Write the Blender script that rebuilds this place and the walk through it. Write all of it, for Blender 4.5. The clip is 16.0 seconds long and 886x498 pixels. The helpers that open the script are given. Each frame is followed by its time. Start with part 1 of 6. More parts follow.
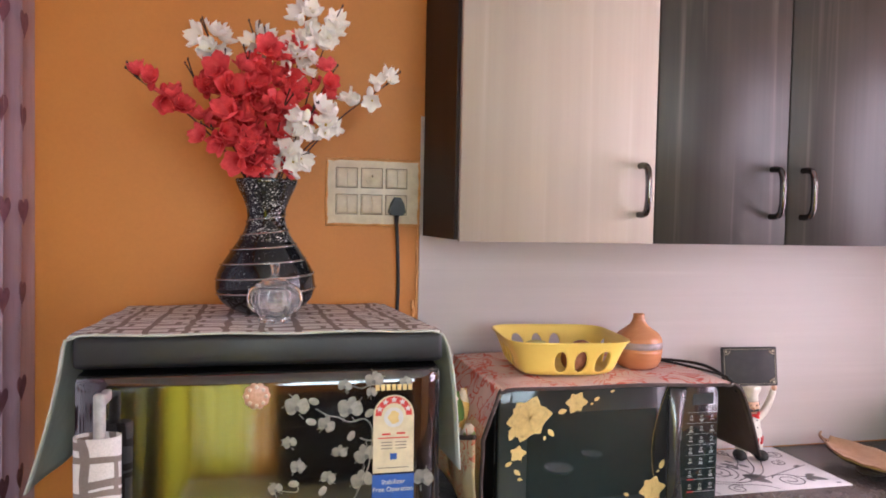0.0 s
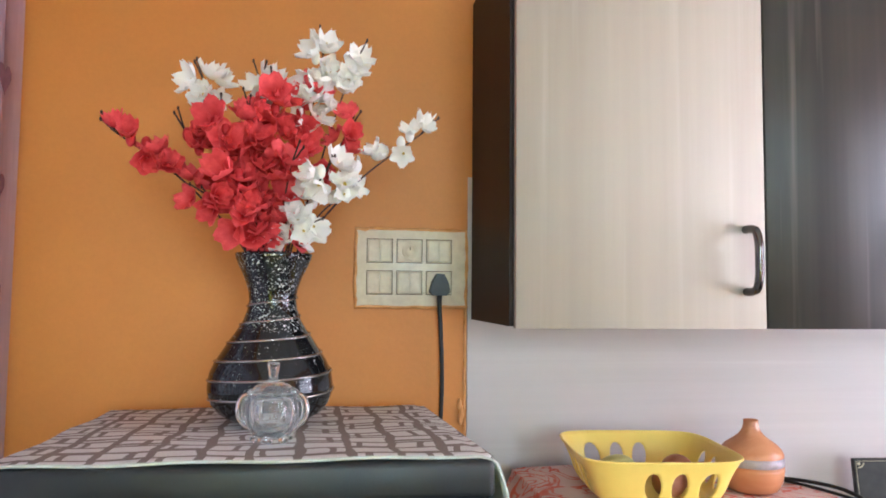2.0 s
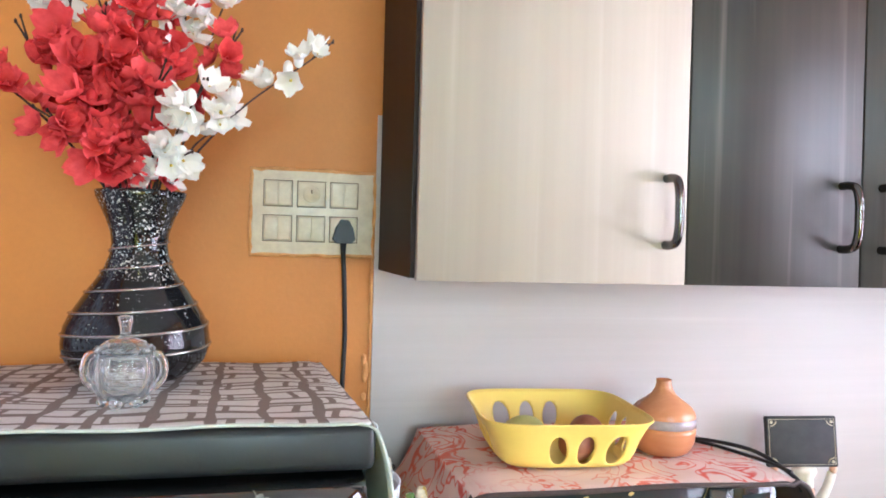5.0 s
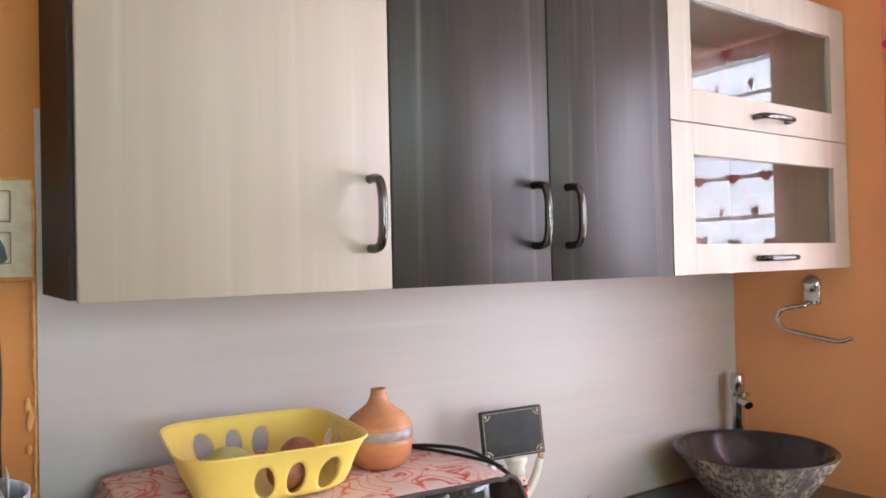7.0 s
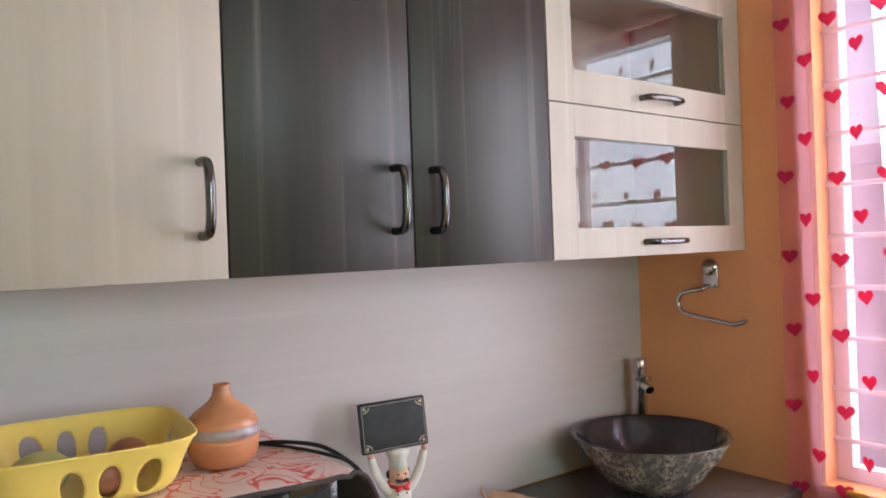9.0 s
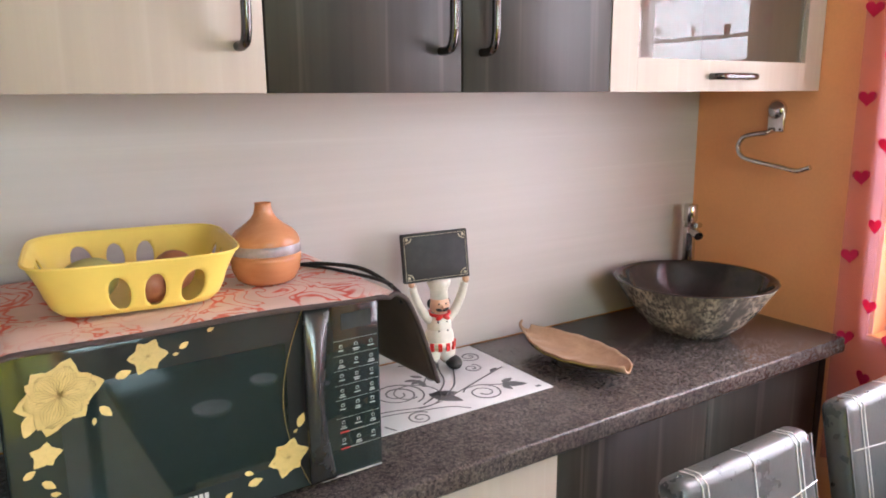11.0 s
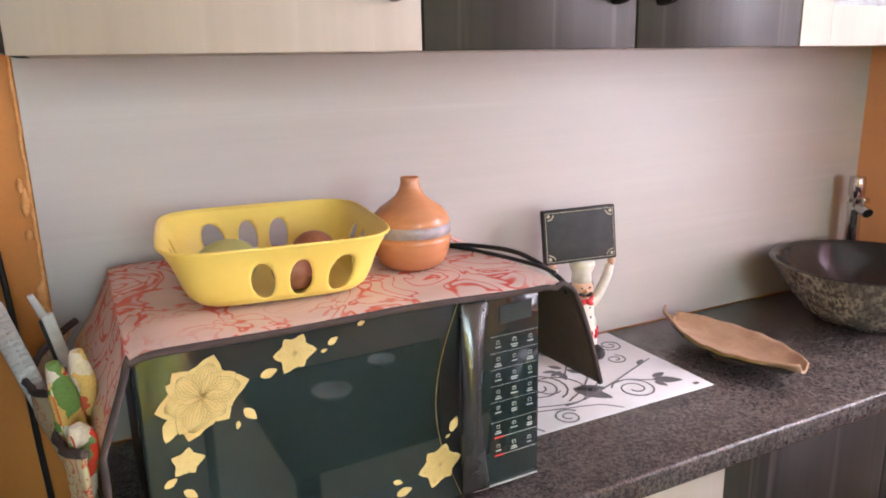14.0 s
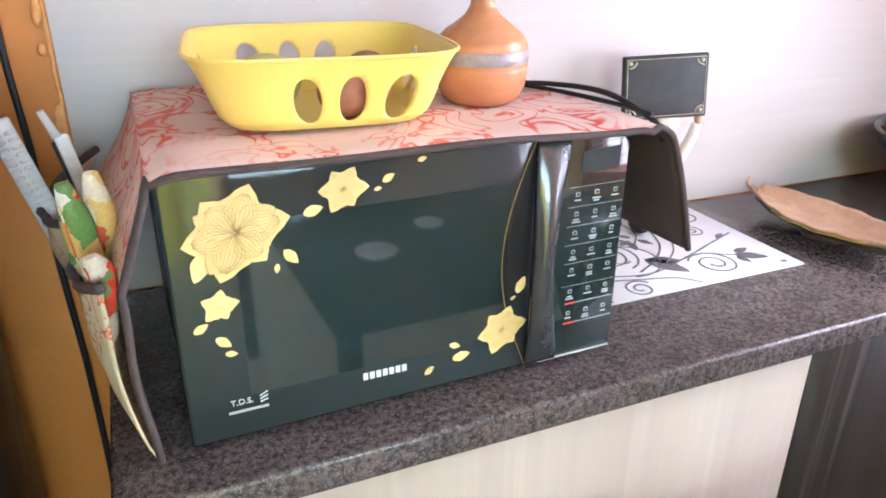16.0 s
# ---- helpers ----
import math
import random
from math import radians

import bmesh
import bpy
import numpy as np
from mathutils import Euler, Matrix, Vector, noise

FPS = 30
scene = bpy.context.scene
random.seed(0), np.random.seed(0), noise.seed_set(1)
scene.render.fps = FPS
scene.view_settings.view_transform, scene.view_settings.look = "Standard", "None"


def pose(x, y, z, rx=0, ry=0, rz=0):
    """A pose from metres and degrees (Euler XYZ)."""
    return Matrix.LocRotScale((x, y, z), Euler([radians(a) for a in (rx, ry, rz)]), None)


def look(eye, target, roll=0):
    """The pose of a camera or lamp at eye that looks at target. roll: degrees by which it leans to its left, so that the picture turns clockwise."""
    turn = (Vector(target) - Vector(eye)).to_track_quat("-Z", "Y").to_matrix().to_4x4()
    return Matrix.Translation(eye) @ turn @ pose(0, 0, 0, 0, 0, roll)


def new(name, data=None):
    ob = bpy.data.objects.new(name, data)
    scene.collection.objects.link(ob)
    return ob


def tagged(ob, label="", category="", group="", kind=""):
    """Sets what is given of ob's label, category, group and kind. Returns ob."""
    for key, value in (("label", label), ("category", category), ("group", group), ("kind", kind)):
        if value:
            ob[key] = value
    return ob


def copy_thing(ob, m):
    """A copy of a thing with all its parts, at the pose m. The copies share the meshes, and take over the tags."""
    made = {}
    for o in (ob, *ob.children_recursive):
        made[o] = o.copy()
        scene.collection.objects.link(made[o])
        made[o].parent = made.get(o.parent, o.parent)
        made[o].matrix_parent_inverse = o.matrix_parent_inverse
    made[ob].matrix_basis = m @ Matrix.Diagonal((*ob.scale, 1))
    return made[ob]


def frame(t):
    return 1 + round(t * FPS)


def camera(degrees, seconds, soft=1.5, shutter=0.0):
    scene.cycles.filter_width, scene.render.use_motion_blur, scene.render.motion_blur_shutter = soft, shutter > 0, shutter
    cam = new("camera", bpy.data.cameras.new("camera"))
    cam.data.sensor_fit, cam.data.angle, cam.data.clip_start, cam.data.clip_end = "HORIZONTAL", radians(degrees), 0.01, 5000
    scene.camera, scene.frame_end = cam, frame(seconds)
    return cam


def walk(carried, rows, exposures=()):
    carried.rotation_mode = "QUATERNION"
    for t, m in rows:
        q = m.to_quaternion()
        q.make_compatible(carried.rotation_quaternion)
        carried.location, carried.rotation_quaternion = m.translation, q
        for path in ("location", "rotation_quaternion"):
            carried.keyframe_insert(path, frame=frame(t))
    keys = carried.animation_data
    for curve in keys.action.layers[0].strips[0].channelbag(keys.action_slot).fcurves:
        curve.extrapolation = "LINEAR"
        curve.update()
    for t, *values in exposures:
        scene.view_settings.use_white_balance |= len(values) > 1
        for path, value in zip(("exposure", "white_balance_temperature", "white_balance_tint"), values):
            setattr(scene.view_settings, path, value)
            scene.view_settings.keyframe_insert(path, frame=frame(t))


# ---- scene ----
cam = camera(63.0, 16.0, soft=1.8)
PATH = [
    (0, (0.263, 0.04, 1.516), (0.716, 1.986, 1.435), 1.1),
    (0.5, (0.293, 0.13, 1.515), (0.638, 2.099, 1.435), 2.3),
    (1, (0.291, 0.243, 1.528), (0.627, 2.215, 1.527), 2.5),
    (1.5, (0.299, 0.297, 1.533), (0.626, 2.267, 1.632), 1.5),
    (2, (0.341, 0.343, 1.526), (0.639, 2.317, 1.652), 0.5),
    (2.5, (0.367, 0.361, 1.525), (0.646, 2.338, 1.648), 0.0),
    (3, (0.38, 0.366, 1.526), (0.627, 2.345, 1.678), 0.3),
    (3.2, (0.387, 0.375, 1.542), (0.596, 2.361, 1.657), 0.5),
    (5.3, (0.433, 0.467, 1.518), (1.016, 2.38, 1.511), 1.6),
    (5.5, (0.437, 0.488, 1.515), (1.122, 2.367, 1.519), 1.4),
    (6, (0.444, 0.524, 1.513), (1.383, 2.29, 1.521), -0.4),
    (6.5, (0.453, 0.521, 1.512), (1.551, 2.193, 1.523), -1.6),
    (7, (0.51, 0.51, 1.515), (1.631, 2.166, 1.546), -1.3),
    (7.5, (0.603, 0.479, 1.508), (1.674, 2.167, 1.536), -1.1),
    (8, (0.654, 0.456, 1.502), (1.787, 2.104, 1.483), -1.1),
    (8.2, (0.661, 0.45, 1.508), (1.843, 2.063, 1.524), -1.2),
    (10.3, (0.721, 0.459, 1.501), (1.913, 2.053, 1.306), -1.2),
    (10.5, (0.722, 0.467, 1.488), (1.891, 2.067, 1.216), -0.7),
    (11, (0.713, 0.477, 1.464), (1.78, 2.118, 1.054), -0.5),
    (11.5, (0.705, 0.473, 1.454), (1.755, 2.11, 0.986), -1.1),
    (12, (0.7, 0.461, 1.455), (1.761, 2.091, 0.99), -0.8),
    (12.5, (0.699, 0.45, 1.451), (1.707, 2.126, 1.033), -1.2),
    (13, (0.69, 0.492, 1.453), (1.555, 2.241, 1.011), -1.4),
    (13.5, (0.685, 0.582, 1.471), (1.484, 2.371, 1.071), -1.0),
    (14, (0.685, 0.661, 1.457), (1.551, 2.394, 0.959), -1.2),
    (14.5, (0.645, 0.705, 1.432), (1.33, 2.496, 0.863), -2.4),
    (15, (0.645, 0.724, 1.434), (1.192, 2.537, 0.79), -1.8),
    (15.5, (0.655, 0.732, 1.42), (1.224, 2.512, 0.705), -1.9),
    (16, (0.702, 0.781, 1.37), (1.428, 2.461, 0.563), 0.5),
]
EXPOSURES = [(0.0, -0.63, 5600, 5), (1.6, -0.6, 5350, 1), (2.0, -0.3, 5000, -11), (2.4, -0.02, 5000, -13), (5.3, -0.02, 4900, -11), (5.55, -0.08, 4850, -8), (6.0, -0.42, 4950, -11), (6.5, -0.44, 5050, -12), (7.5, -0.62, 5250, -11), (8.0, -0.86, 5150, -13), (10.5, -0.94, 5150, -14), (11.0, -0.5, 5450, -9), (12.0, -0.14, 5350, -9), (12.6, -0.19, 5400, -6), (13.0, 0.0, 5400, -5), (13.5, -0.4, 5400, -5), (14.0, -0.38, 5450, -6), (14.5, -0.05, 5500, -9), (15.0, -0.07, 5350, -9), (15.5, 0.02, 5100, -10), (16.0, 0.24, 4900, -9)]
walk(cam, [(t, look(eye, target, roll)) for t, eye, target, roll in PATH], EXPOSURES)

# ---- world and light ----
world = bpy.data.worlds.new("world")
scene.world = world
world.use_nodes = True
wn = world.node_tree
sky = wn.nodes.new("ShaderNodeTexSky")
sky.sky_type, sky.sun_disc = "NISHITA", False
sky.sun_elevation, sky.sun_rotation = radians(48), radians(70)
wn.links.new(sky.outputs[0], wn.nodes["Background"].inputs[0])
wn.nodes["Background"].inputs[1].default_value = 0.12

sun = new("sun", bpy.data.lights.new("sun", "SUN"))
sun.data.energy, sun.data.angle, sun.data.color = 3.2, radians(12), (1.0, 0.95, 0.88)
sun.matrix_world = look((0, 0, 0), (-0.63, 0.23, -0.74))


def window_light(name, eye, target, w, h, watts, color):
    lamp = new(name, bpy.data.lights.new(name, "AREA"))
    lamp.data.shape, lamp.data.size, lamp.data.size_y = "RECTANGLE", w, h
    lamp.data.energy, lamp.data.color = watts, color
    lamp.matrix_world = look(eye, target)
    return lamp


window_light("daylight_dining_window", (2.66, 0.62, 1.52), (0, 0.62, 1.3), 1.2, 1.2, 84, (0.95, 0.97, 1.0))
window_light("daylight_balcony_door", (-0.55, 0.85, 1.3), (2, 0.85, 1.2), 1.5, 1.7, 16, (1.0, 0.95, 0.95))
# Added fill from behind the camera, through a window that is never in view.
window_light("daylight_rear_window", (0.9, -2.77, 1.85), (0.8, 0, 1.1), 1.15, 1.05, 72, (0.95, 0.98, 1.0))
# Added backlight that makes the rear curtains glow in the fridge door's reflection.
window_light("daylight_rear_side_window", (-0.02, -2.73, 1.1), (0.0, 0, 1.0), 0.54, 1.95, 50, (1.0, 0.98, 0.92))

# Added lamp behind the side curtain, brightening its yellow reflection on the fridge.
window_light("daylight_side_window", (-0.56, -2.02, 1.1), (1, -2.02, 0.9), 0.8, 1.95, 70, (1.0, 0.98, 0.92))

# ---- materials ----


def nodes_of(name):
    m = bpy.data.materials.new(name)
    m.use_nodes = True
    return m, m.node_tree, m.node_tree.nodes["Principled BSDF"]


def node(nt, kind, **values):
    n = nt.nodes.new(kind)
    for key, value in values.items():
        n.inputs[key.replace("_", " ")].default_value = value
    return n


def coords(nt, scale=(1, 1, 1), turn=(0, 0, 0)):
    tc = nt.nodes.new("ShaderNodeTexCoord")
    mp = nt.nodes.new("ShaderNodeMapping")
    mp.inputs["Scale"].default_value = scale
    mp.inputs["Rotation"].default_value = [radians(a) for a in turn]
    nt.links.new(tc.outputs["Object"], mp.inputs["Vector"])
    return mp.outputs["Vector"]


def noise_fac(nt, vec, scale, detail=4.0, lo=0.35, hi=0.65, distort=0.0):
    n = node(nt, "ShaderNodeTexNoise", Scale=scale, Detail=detail, Roughness=0.6, Distortion=distort)
    nt.links.new(vec, n.inputs["Vector"])
    r = nt.nodes.new("ShaderNodeMapRange")
    r.inputs["From Min"].default_value, r.inputs["From Max"].default_value = lo, hi
    nt.links.new(n.outputs["Fac"], r.inputs["Value"])
    return r.outputs["Result"]


def blend(nt, fac, a, b, mode="MIX"):
    n = nt.nodes.new("ShaderNodeMix")
    n.data_type, n.blend_type = "RGBA", mode
    for socket, value in ((n.inputs[0], fac), (n.inputs[6], a), (n.inputs[7], b)):
        if isinstance(value, (int, float)):
            socket.default_value = value
        elif isinstance(value, tuple):
            socket.default_value = (*value, 1.0) if len(value) == 3 else value
        else:
            nt.links.new(value, socket)
    return n.outputs[2]


def bumped(nt, bsdf, height, strength, distance=0.002):
    b = nt.nodes.new("ShaderNodeBump")
    b.inputs["Strength"].default_value, b.inputs["Distance"].default_value = strength, distance
    nt.links.new(height, b.inputs["Height"])
    nt.links.new(b.outputs["Normal"], bsdf.inputs["Normal"])


def material(name, c1, c2=None, scale=(8, 8, 8), rough=0.5, rough2=None, metal=0.0, bump=0.0, grain=60.0, lo=0.35, hi=0.65, coat=0.0, specular=0.5, mottle=0.12):
    """A painted, printed or moulded surface: two tones in large patches, a fine grain over them, and a fine relief."""
    m, nt, bsdf = nodes_of(name)
    c2 = c2 or tuple(v * 0.86 for v in c1)
    vec = coords(nt, scale)
    big = noise_fac(nt, vec, 1.0, 5.0, lo, hi)
    col = blend(nt, big, c1, c2)
    fine = noise_fac(nt, vec, grain / max(scale), 3.0, 0.25, 0.75)
    col = blend(nt, fine, col, blend(nt, 1.0, col, (1 - mottle,) * 3, "MULTIPLY"))
    nt.links.new(col, bsdf.inputs["Base Color"])
    bsdf.inputs["Metallic"].default_value = metal
    bsdf.inputs["Coat Weight"].default_value = coat
    bsdf.inputs["Coat Roughness"].default_value = 0.08
    bsdf.inputs["Specular IOR Level"].default_value = specular
    r = nt.nodes.new("ShaderNodeMapRange")
    r.inputs["To Min"].default_value, r.inputs["To Max"].default_value = rough, rough if rough2 is None else rough2
    nt.links.new(big, r.inputs["Value"])
    nt.links.new(r.outputs["Result"], bsdf.inputs["Roughness"])
    if bump:
        bumped(nt, bsdf, fine, bump)
    return m


def laminate(name, tones, along, rough, streak=0.5, specular=0.5):
    """Printed wood laminate: long streaks in two scales along one axis ('x' or 'z'), slight sheen."""
    m, nt, bsdf = nodes_of(name)
    long, cross = 0.35, 14.0
    s = (long, cross, cross) if along == "x" else (cross, cross, long)
    s2 = (2.2, 85, 85) if along == "x" else (85, 85, 2.2)
    wide = noise_fac(nt, coords(nt, s), 1.0, 3.0, 0.32, 0.68)
    fine = noise_fac(nt, coords(nt, s2), 1.0, 4.0, 0.3, 0.7)
    rare = noise_fac(nt, coords(nt, tuple(v * 2.1 for v in s)), 1.0, 3.0, 0.58, 0.8)
    col = blend(nt, wide, tones[0], tones[1])
    col = blend(nt, fine, col, blend(nt, 0.5, col, tones[1]))
    half = nt.nodes.new("ShaderNodeMath")
    half.operation = "MULTIPLY"
    half.inputs[1].default_value = streak
    nt.links.new(rare, half.inputs[0])
    col = blend(nt, half.outputs[0], col, tones[2])
    nt.links.new(col, bsdf.inputs["Base Color"])
    bsdf.inputs["Roughness"].default_value = rough
    bsdf.inputs["Specular IOR Level"].default_value = specular
    bumped(nt, bsdf, fine, 0.06, 0.001)
    return m


def granite():
    m, nt, bsdf = nodes_of("brown granite")
    v = coords(nt)
    a = noise_fac(nt, v, 130, 5.0, 0.38, 0.62)
    b = noise_fac(nt, v, 330, 3.0, 0.54, 0.7)
    c = noise_fac(nt, v, 26, 4.0, 0.3, 0.7)
    col = blend(nt, a, (0.04, 0.035, 0.036), (0.135, 0.108, 0.096))
    col = blend(nt, b, col, (0.22, 0.185, 0.165))
    col = blend(nt, c, col, blend(nt, 1.0, col, (0.62, 0.6, 0.6), "MULTIPLY"))
    nt.links.new(col, bsdf.inputs["Base Color"])
    bsdf.inputs["Roughness"].default_value = 0.24
    return m


def speckled(name, base, spot, scale, lo, hi, rough, metal=0.0, stretch=(1, 1, 1)):
    m, nt, bsdf = nodes_of(name)
    v = coords(nt, stretch)
    f = noise_fac(nt, v, scale, 3.0, lo, hi)
    g = noise_fac(nt, v, scale * 0.12, 2.0, 0.35, 0.6)
    k = nt.nodes.new("ShaderNodeMath")
    k.operation = "MULTIPLY"
    nt.links.new(f, k.inputs[0])
    nt.links.new(g, k.inputs[1])
    nt.links.new(blend(nt, k.outputs[0], base, spot), bsdf.inputs["Base Color"])
    bsdf.inputs["Roughness"].default_value = rough
    bsdf.inputs["Metallic"].default_value = metal
    bumped(nt, bsdf, f, 0.15)
    return m


def band_cloth(name, ground, band):
    """Woven cover with a patchwork of taupe bars on a pale ground."""
    m, nt, bsdf = nodes_of(name)
    warp = node(nt, "ShaderNodeTexNoise", Scale=9.0, Detail=2.0)
    tc = nt.nodes.new("ShaderNodeTexCoord")
    base = tc.outputs["UV"]
    nt.links.new(base, warp.inputs["Vector"])
    add = nt.nodes.new("ShaderNodeVectorMath")
    add.operation = "MULTIPLY_ADD"
    add.inputs[1].default_value = (0.035, 0.035, 0.035)
    nt.links.new(warp.outputs["Color"], add.inputs[0])
    nt.links.new(base, add.inputs[2])
    total = None
    for turn, w, h, mortar in ((0, 0.085, 0.05, 0.0048), (90, 0.11, 0.064, 0.006)):
        mp = nt.nodes.new("ShaderNodeMapping")
        mp.inputs["Rotation"].default_value = (0, 0, radians(turn))
        nt.links.new(add.outputs[0], mp.inputs["Vector"])
        br = node(nt, "ShaderNodeTexBrick", Scale=1.0, Mortar_Size=mortar, Mortar_Smooth=0.02, Brick_Width=w, Row_Height=h)
        nt.links.new(mp.outputs["Vector"], br.inputs["Vector"])
        if total is None:
            total = br.outputs["Fac"]
        else:
            mx = nt.nodes.new("ShaderNodeMath")
            mx.operation = "MAXIMUM"
            nt.links.new(total, mx.inputs[0])
            nt.links.new(br.outputs["Fac"], mx.inputs[1])
            total = mx.outputs[0]
    weave = noise_fac(nt, coords(nt, (1, 1, 1)), 420, 2.0, 0.3, 0.7)
    col = blend(nt, total, ground, band)
    col = blend(nt, weave, col, blend(nt, 1.0, col, (0.8, 0.8, 0.8), "MULTIPLY"))
    nt.links.new(col, bsdf.inputs["Base Color"])
    bsdf.inputs["Roughness"].default_value = 0.85
    bumped(nt, bsdf, weave, 0.3, 0.001)
    return m


def floral_cloth(name, ground, print_a, print_b, scale=26.0, cover=0.0):
    """Printed cotton with curling red scrolls."""
    m, nt, bsdf = nodes_of(name)
    v = coords(nt)
    a = noise_fac(nt, v, scale, 1.0, 0.47, 0.5, 2.6)
    a2 = noise_fac(nt, v, scale, 1.0, 0.53, 0.56, 2.6)
    ring = nt.nodes.new("ShaderNodeMath")
    ring.operation = "SUBTRACT"
    ring.use_clamp = True
    nt.links.new(a, ring.inputs[0])
    nt.links.new(a2, ring.inputs[1])
    where = noise_fac(nt, v, scale * 0.35, 2.0, 0.46 - cover, 0.56 - cover)
    k = nt.nodes.new("ShaderNodeMath")
    k.operation = "MULTIPLY"
    nt.links.new(ring.outputs[0], k.inputs[0])
    nt.links.new(where, k.inputs[1])
    tone = noise_fac(nt, v, scale * 0.5, 2.0)
    col = blend(nt, k.outputs[0], blend(nt, noise_fac(nt, v, 7.0, 3.0), ground, tuple(c * 0.82 for c in ground)), blend(nt, tone, print_a, print_b))
    nt.links.new(col, bsdf.inputs["Base Color"])
    bsdf.inputs["Roughness"].default_value = 0.75
    weave = noise_fac(nt, v, 380, 2.0, 0.3, 0.7)
    bumped(nt, bsdf, weave, 0.25, 0.001)
    return m


def patches(name, scale, tones):
    """Glossy film printed in irregular patches of a few flat colours."""
    m, nt, bsdf = nodes_of(name)
    vec = coords(nt)
    warp = node(nt, "ShaderNodeTexNoise", Scale=scale * 1.6, Detail=2.0)
    nt.links.new(vec, warp.inputs["Vector"])
    add = nt.nodes.new("ShaderNodeVectorMath")
    add.operation = "MULTIPLY_ADD"
    add.inputs[1].default_value = (0.025, 0.025, 0.025)
    nt.links.new(warp.outputs["Color"], add.inputs[0])
    nt.links.new(vec, add.inputs[2])
    cells = node(nt, "ShaderNodeTexVoronoi", Scale=scale)
    nt.links.new(add.outputs[0], cells.inputs["Vector"])
    split = nt.nodes.new("ShaderNodeSeparateColor")
    nt.links.new(cells.outputs["Color"], split.inputs[0])
    ramp = nt.nodes.new("ShaderNodeValToRGB")
    ramp.color_ramp.interpolation = "CONSTANT"
    while len(ramp.color_ramp.elements) < len(tones):
        ramp.color_ramp.elements.new(0.5)
    for e, (at, tone) in zip(ramp.color_ramp.elements, tones):
        e.position, e.color = at, (*tone, 1.0)
    nt.links.new(split.outputs[0], ramp.inputs[0])
    fine = noise_fac(nt, vec, 260, 3.0, 0.3, 0.7)
    col = blend(nt, fine, ramp.outputs[0], blend(nt, 1.0, ramp.outputs[0], (0.82, 0.82, 0.82), "MULTIPLY"))
    nt.links.new(col, bsdf.inputs["Base Color"])
    bsdf.inputs["Roughness"].default_value = 0.25
    bumped(nt, bsdf, noise_fac(nt, vec, 120, 2.0, 0.3, 0.7), 0.4, 0.002)
    return m


def sheer(name, tint, clear):
    """Thin curtain voile: part open weave, part cloth that lets light through."""
    m, nt, bsdf = nodes_of(name)
    out = nt.nodes["Material Output"]
    tr = nt.nodes.new("ShaderNodeBsdfTransparent")
    tl = nt.nodes.new("ShaderNodeBsdfTranslucent")
    df = nt.nodes.new("ShaderNodeBsdfDiffuse")
    weave = noise_fac(nt, coords(nt, (60, 60, 3)), 3.0, 3.0, 0.2, 0.8)
    col = blend(nt, weave, tint, tuple(c * 0.85 for c in tint))
    nt.links.new(col, tl.inputs["Color"])
    nt.links.new(col, df.inputs["Color"])
    tr.inputs["Color"].default_value = (*[0.6 + 0.4 * c for c in tint], 1)
    one, two = nt.nodes.new("ShaderNodeMixShader"), nt.nodes.new("ShaderNodeMixShader")
    one.inputs[0].default_value, two.inputs[0].default_value = 0.45, clear
    nt.links.new(tl.outputs[0], one.inputs[1])
    nt.links.new(df.outputs[0], one.inputs[2])
    nt.links.new(one.outputs[0], two.inputs[1])
    nt.links.new(tr.outputs[0], two.inputs[2])
    nt.links.new(two.outputs[0], out.inputs["Surface"])
    return m


def glass(name, tint=(1, 1, 1), rough=0.0, ior=1.48):
    m, nt, bsdf = nodes_of(name)
    bsdf.inputs["Base Color"].default_value = (*tint, 1)
    bsdf.inputs["Transmission Weight"].default_value = 1.0
    bsdf.inputs["Roughness"].default_value, bsdf.inputs["IOR"].default_value = rough, ior
    return m


def petal(name, edge, heart, shade):
    m, nt, bsdf = nodes_of(name)
    info = nt.nodes.new("ShaderNodeObjectInfo")
    v = coords(nt)
    far = nt.nodes.new("ShaderNodeVectorMath")
    far.operation = "LENGTH"
    nt.links.new(v, far.inputs[0])
    span = node(nt, "ShaderNodeMapRange")
    span.inputs["From Min"].default_value, span.inputs["From Max"].default_value = 0.004, 0.021
    nt.links.new(far.outputs["Value"], span.inputs["Value"])
    f = noise_fac(nt, v, 90, 3.0, 0.3, 0.7)
    col = blend(nt, span.outputs[0], heart, blend(nt, f, edge, blend(nt, 0.5, edge, heart)))
    dark = blend(nt, info.outputs["Random"], (1, 1, 1), shade)
    nt.links.new(blend(nt, 1.0, col, dark, "MULTIPLY"), bsdf.inputs["Base Color"])
    bsdf.inputs["Roughness"].default_value = 0.6
    tl, mix = nt.nodes.new("ShaderNodeBsdfTranslucent"), nt.nodes.new("ShaderNodeMixShader")
    nt.links.new(col, tl.inputs["Color"])
    mix.inputs[0].default_value = 0.3
    nt.links.new(bsdf.outputs[0], mix.inputs[1])
    nt.links.new(tl.outputs[0], mix.inputs[2])
    nt.links.new(mix.outputs[0], nt.nodes["Material Output"].inputs["Surface"])
    return m


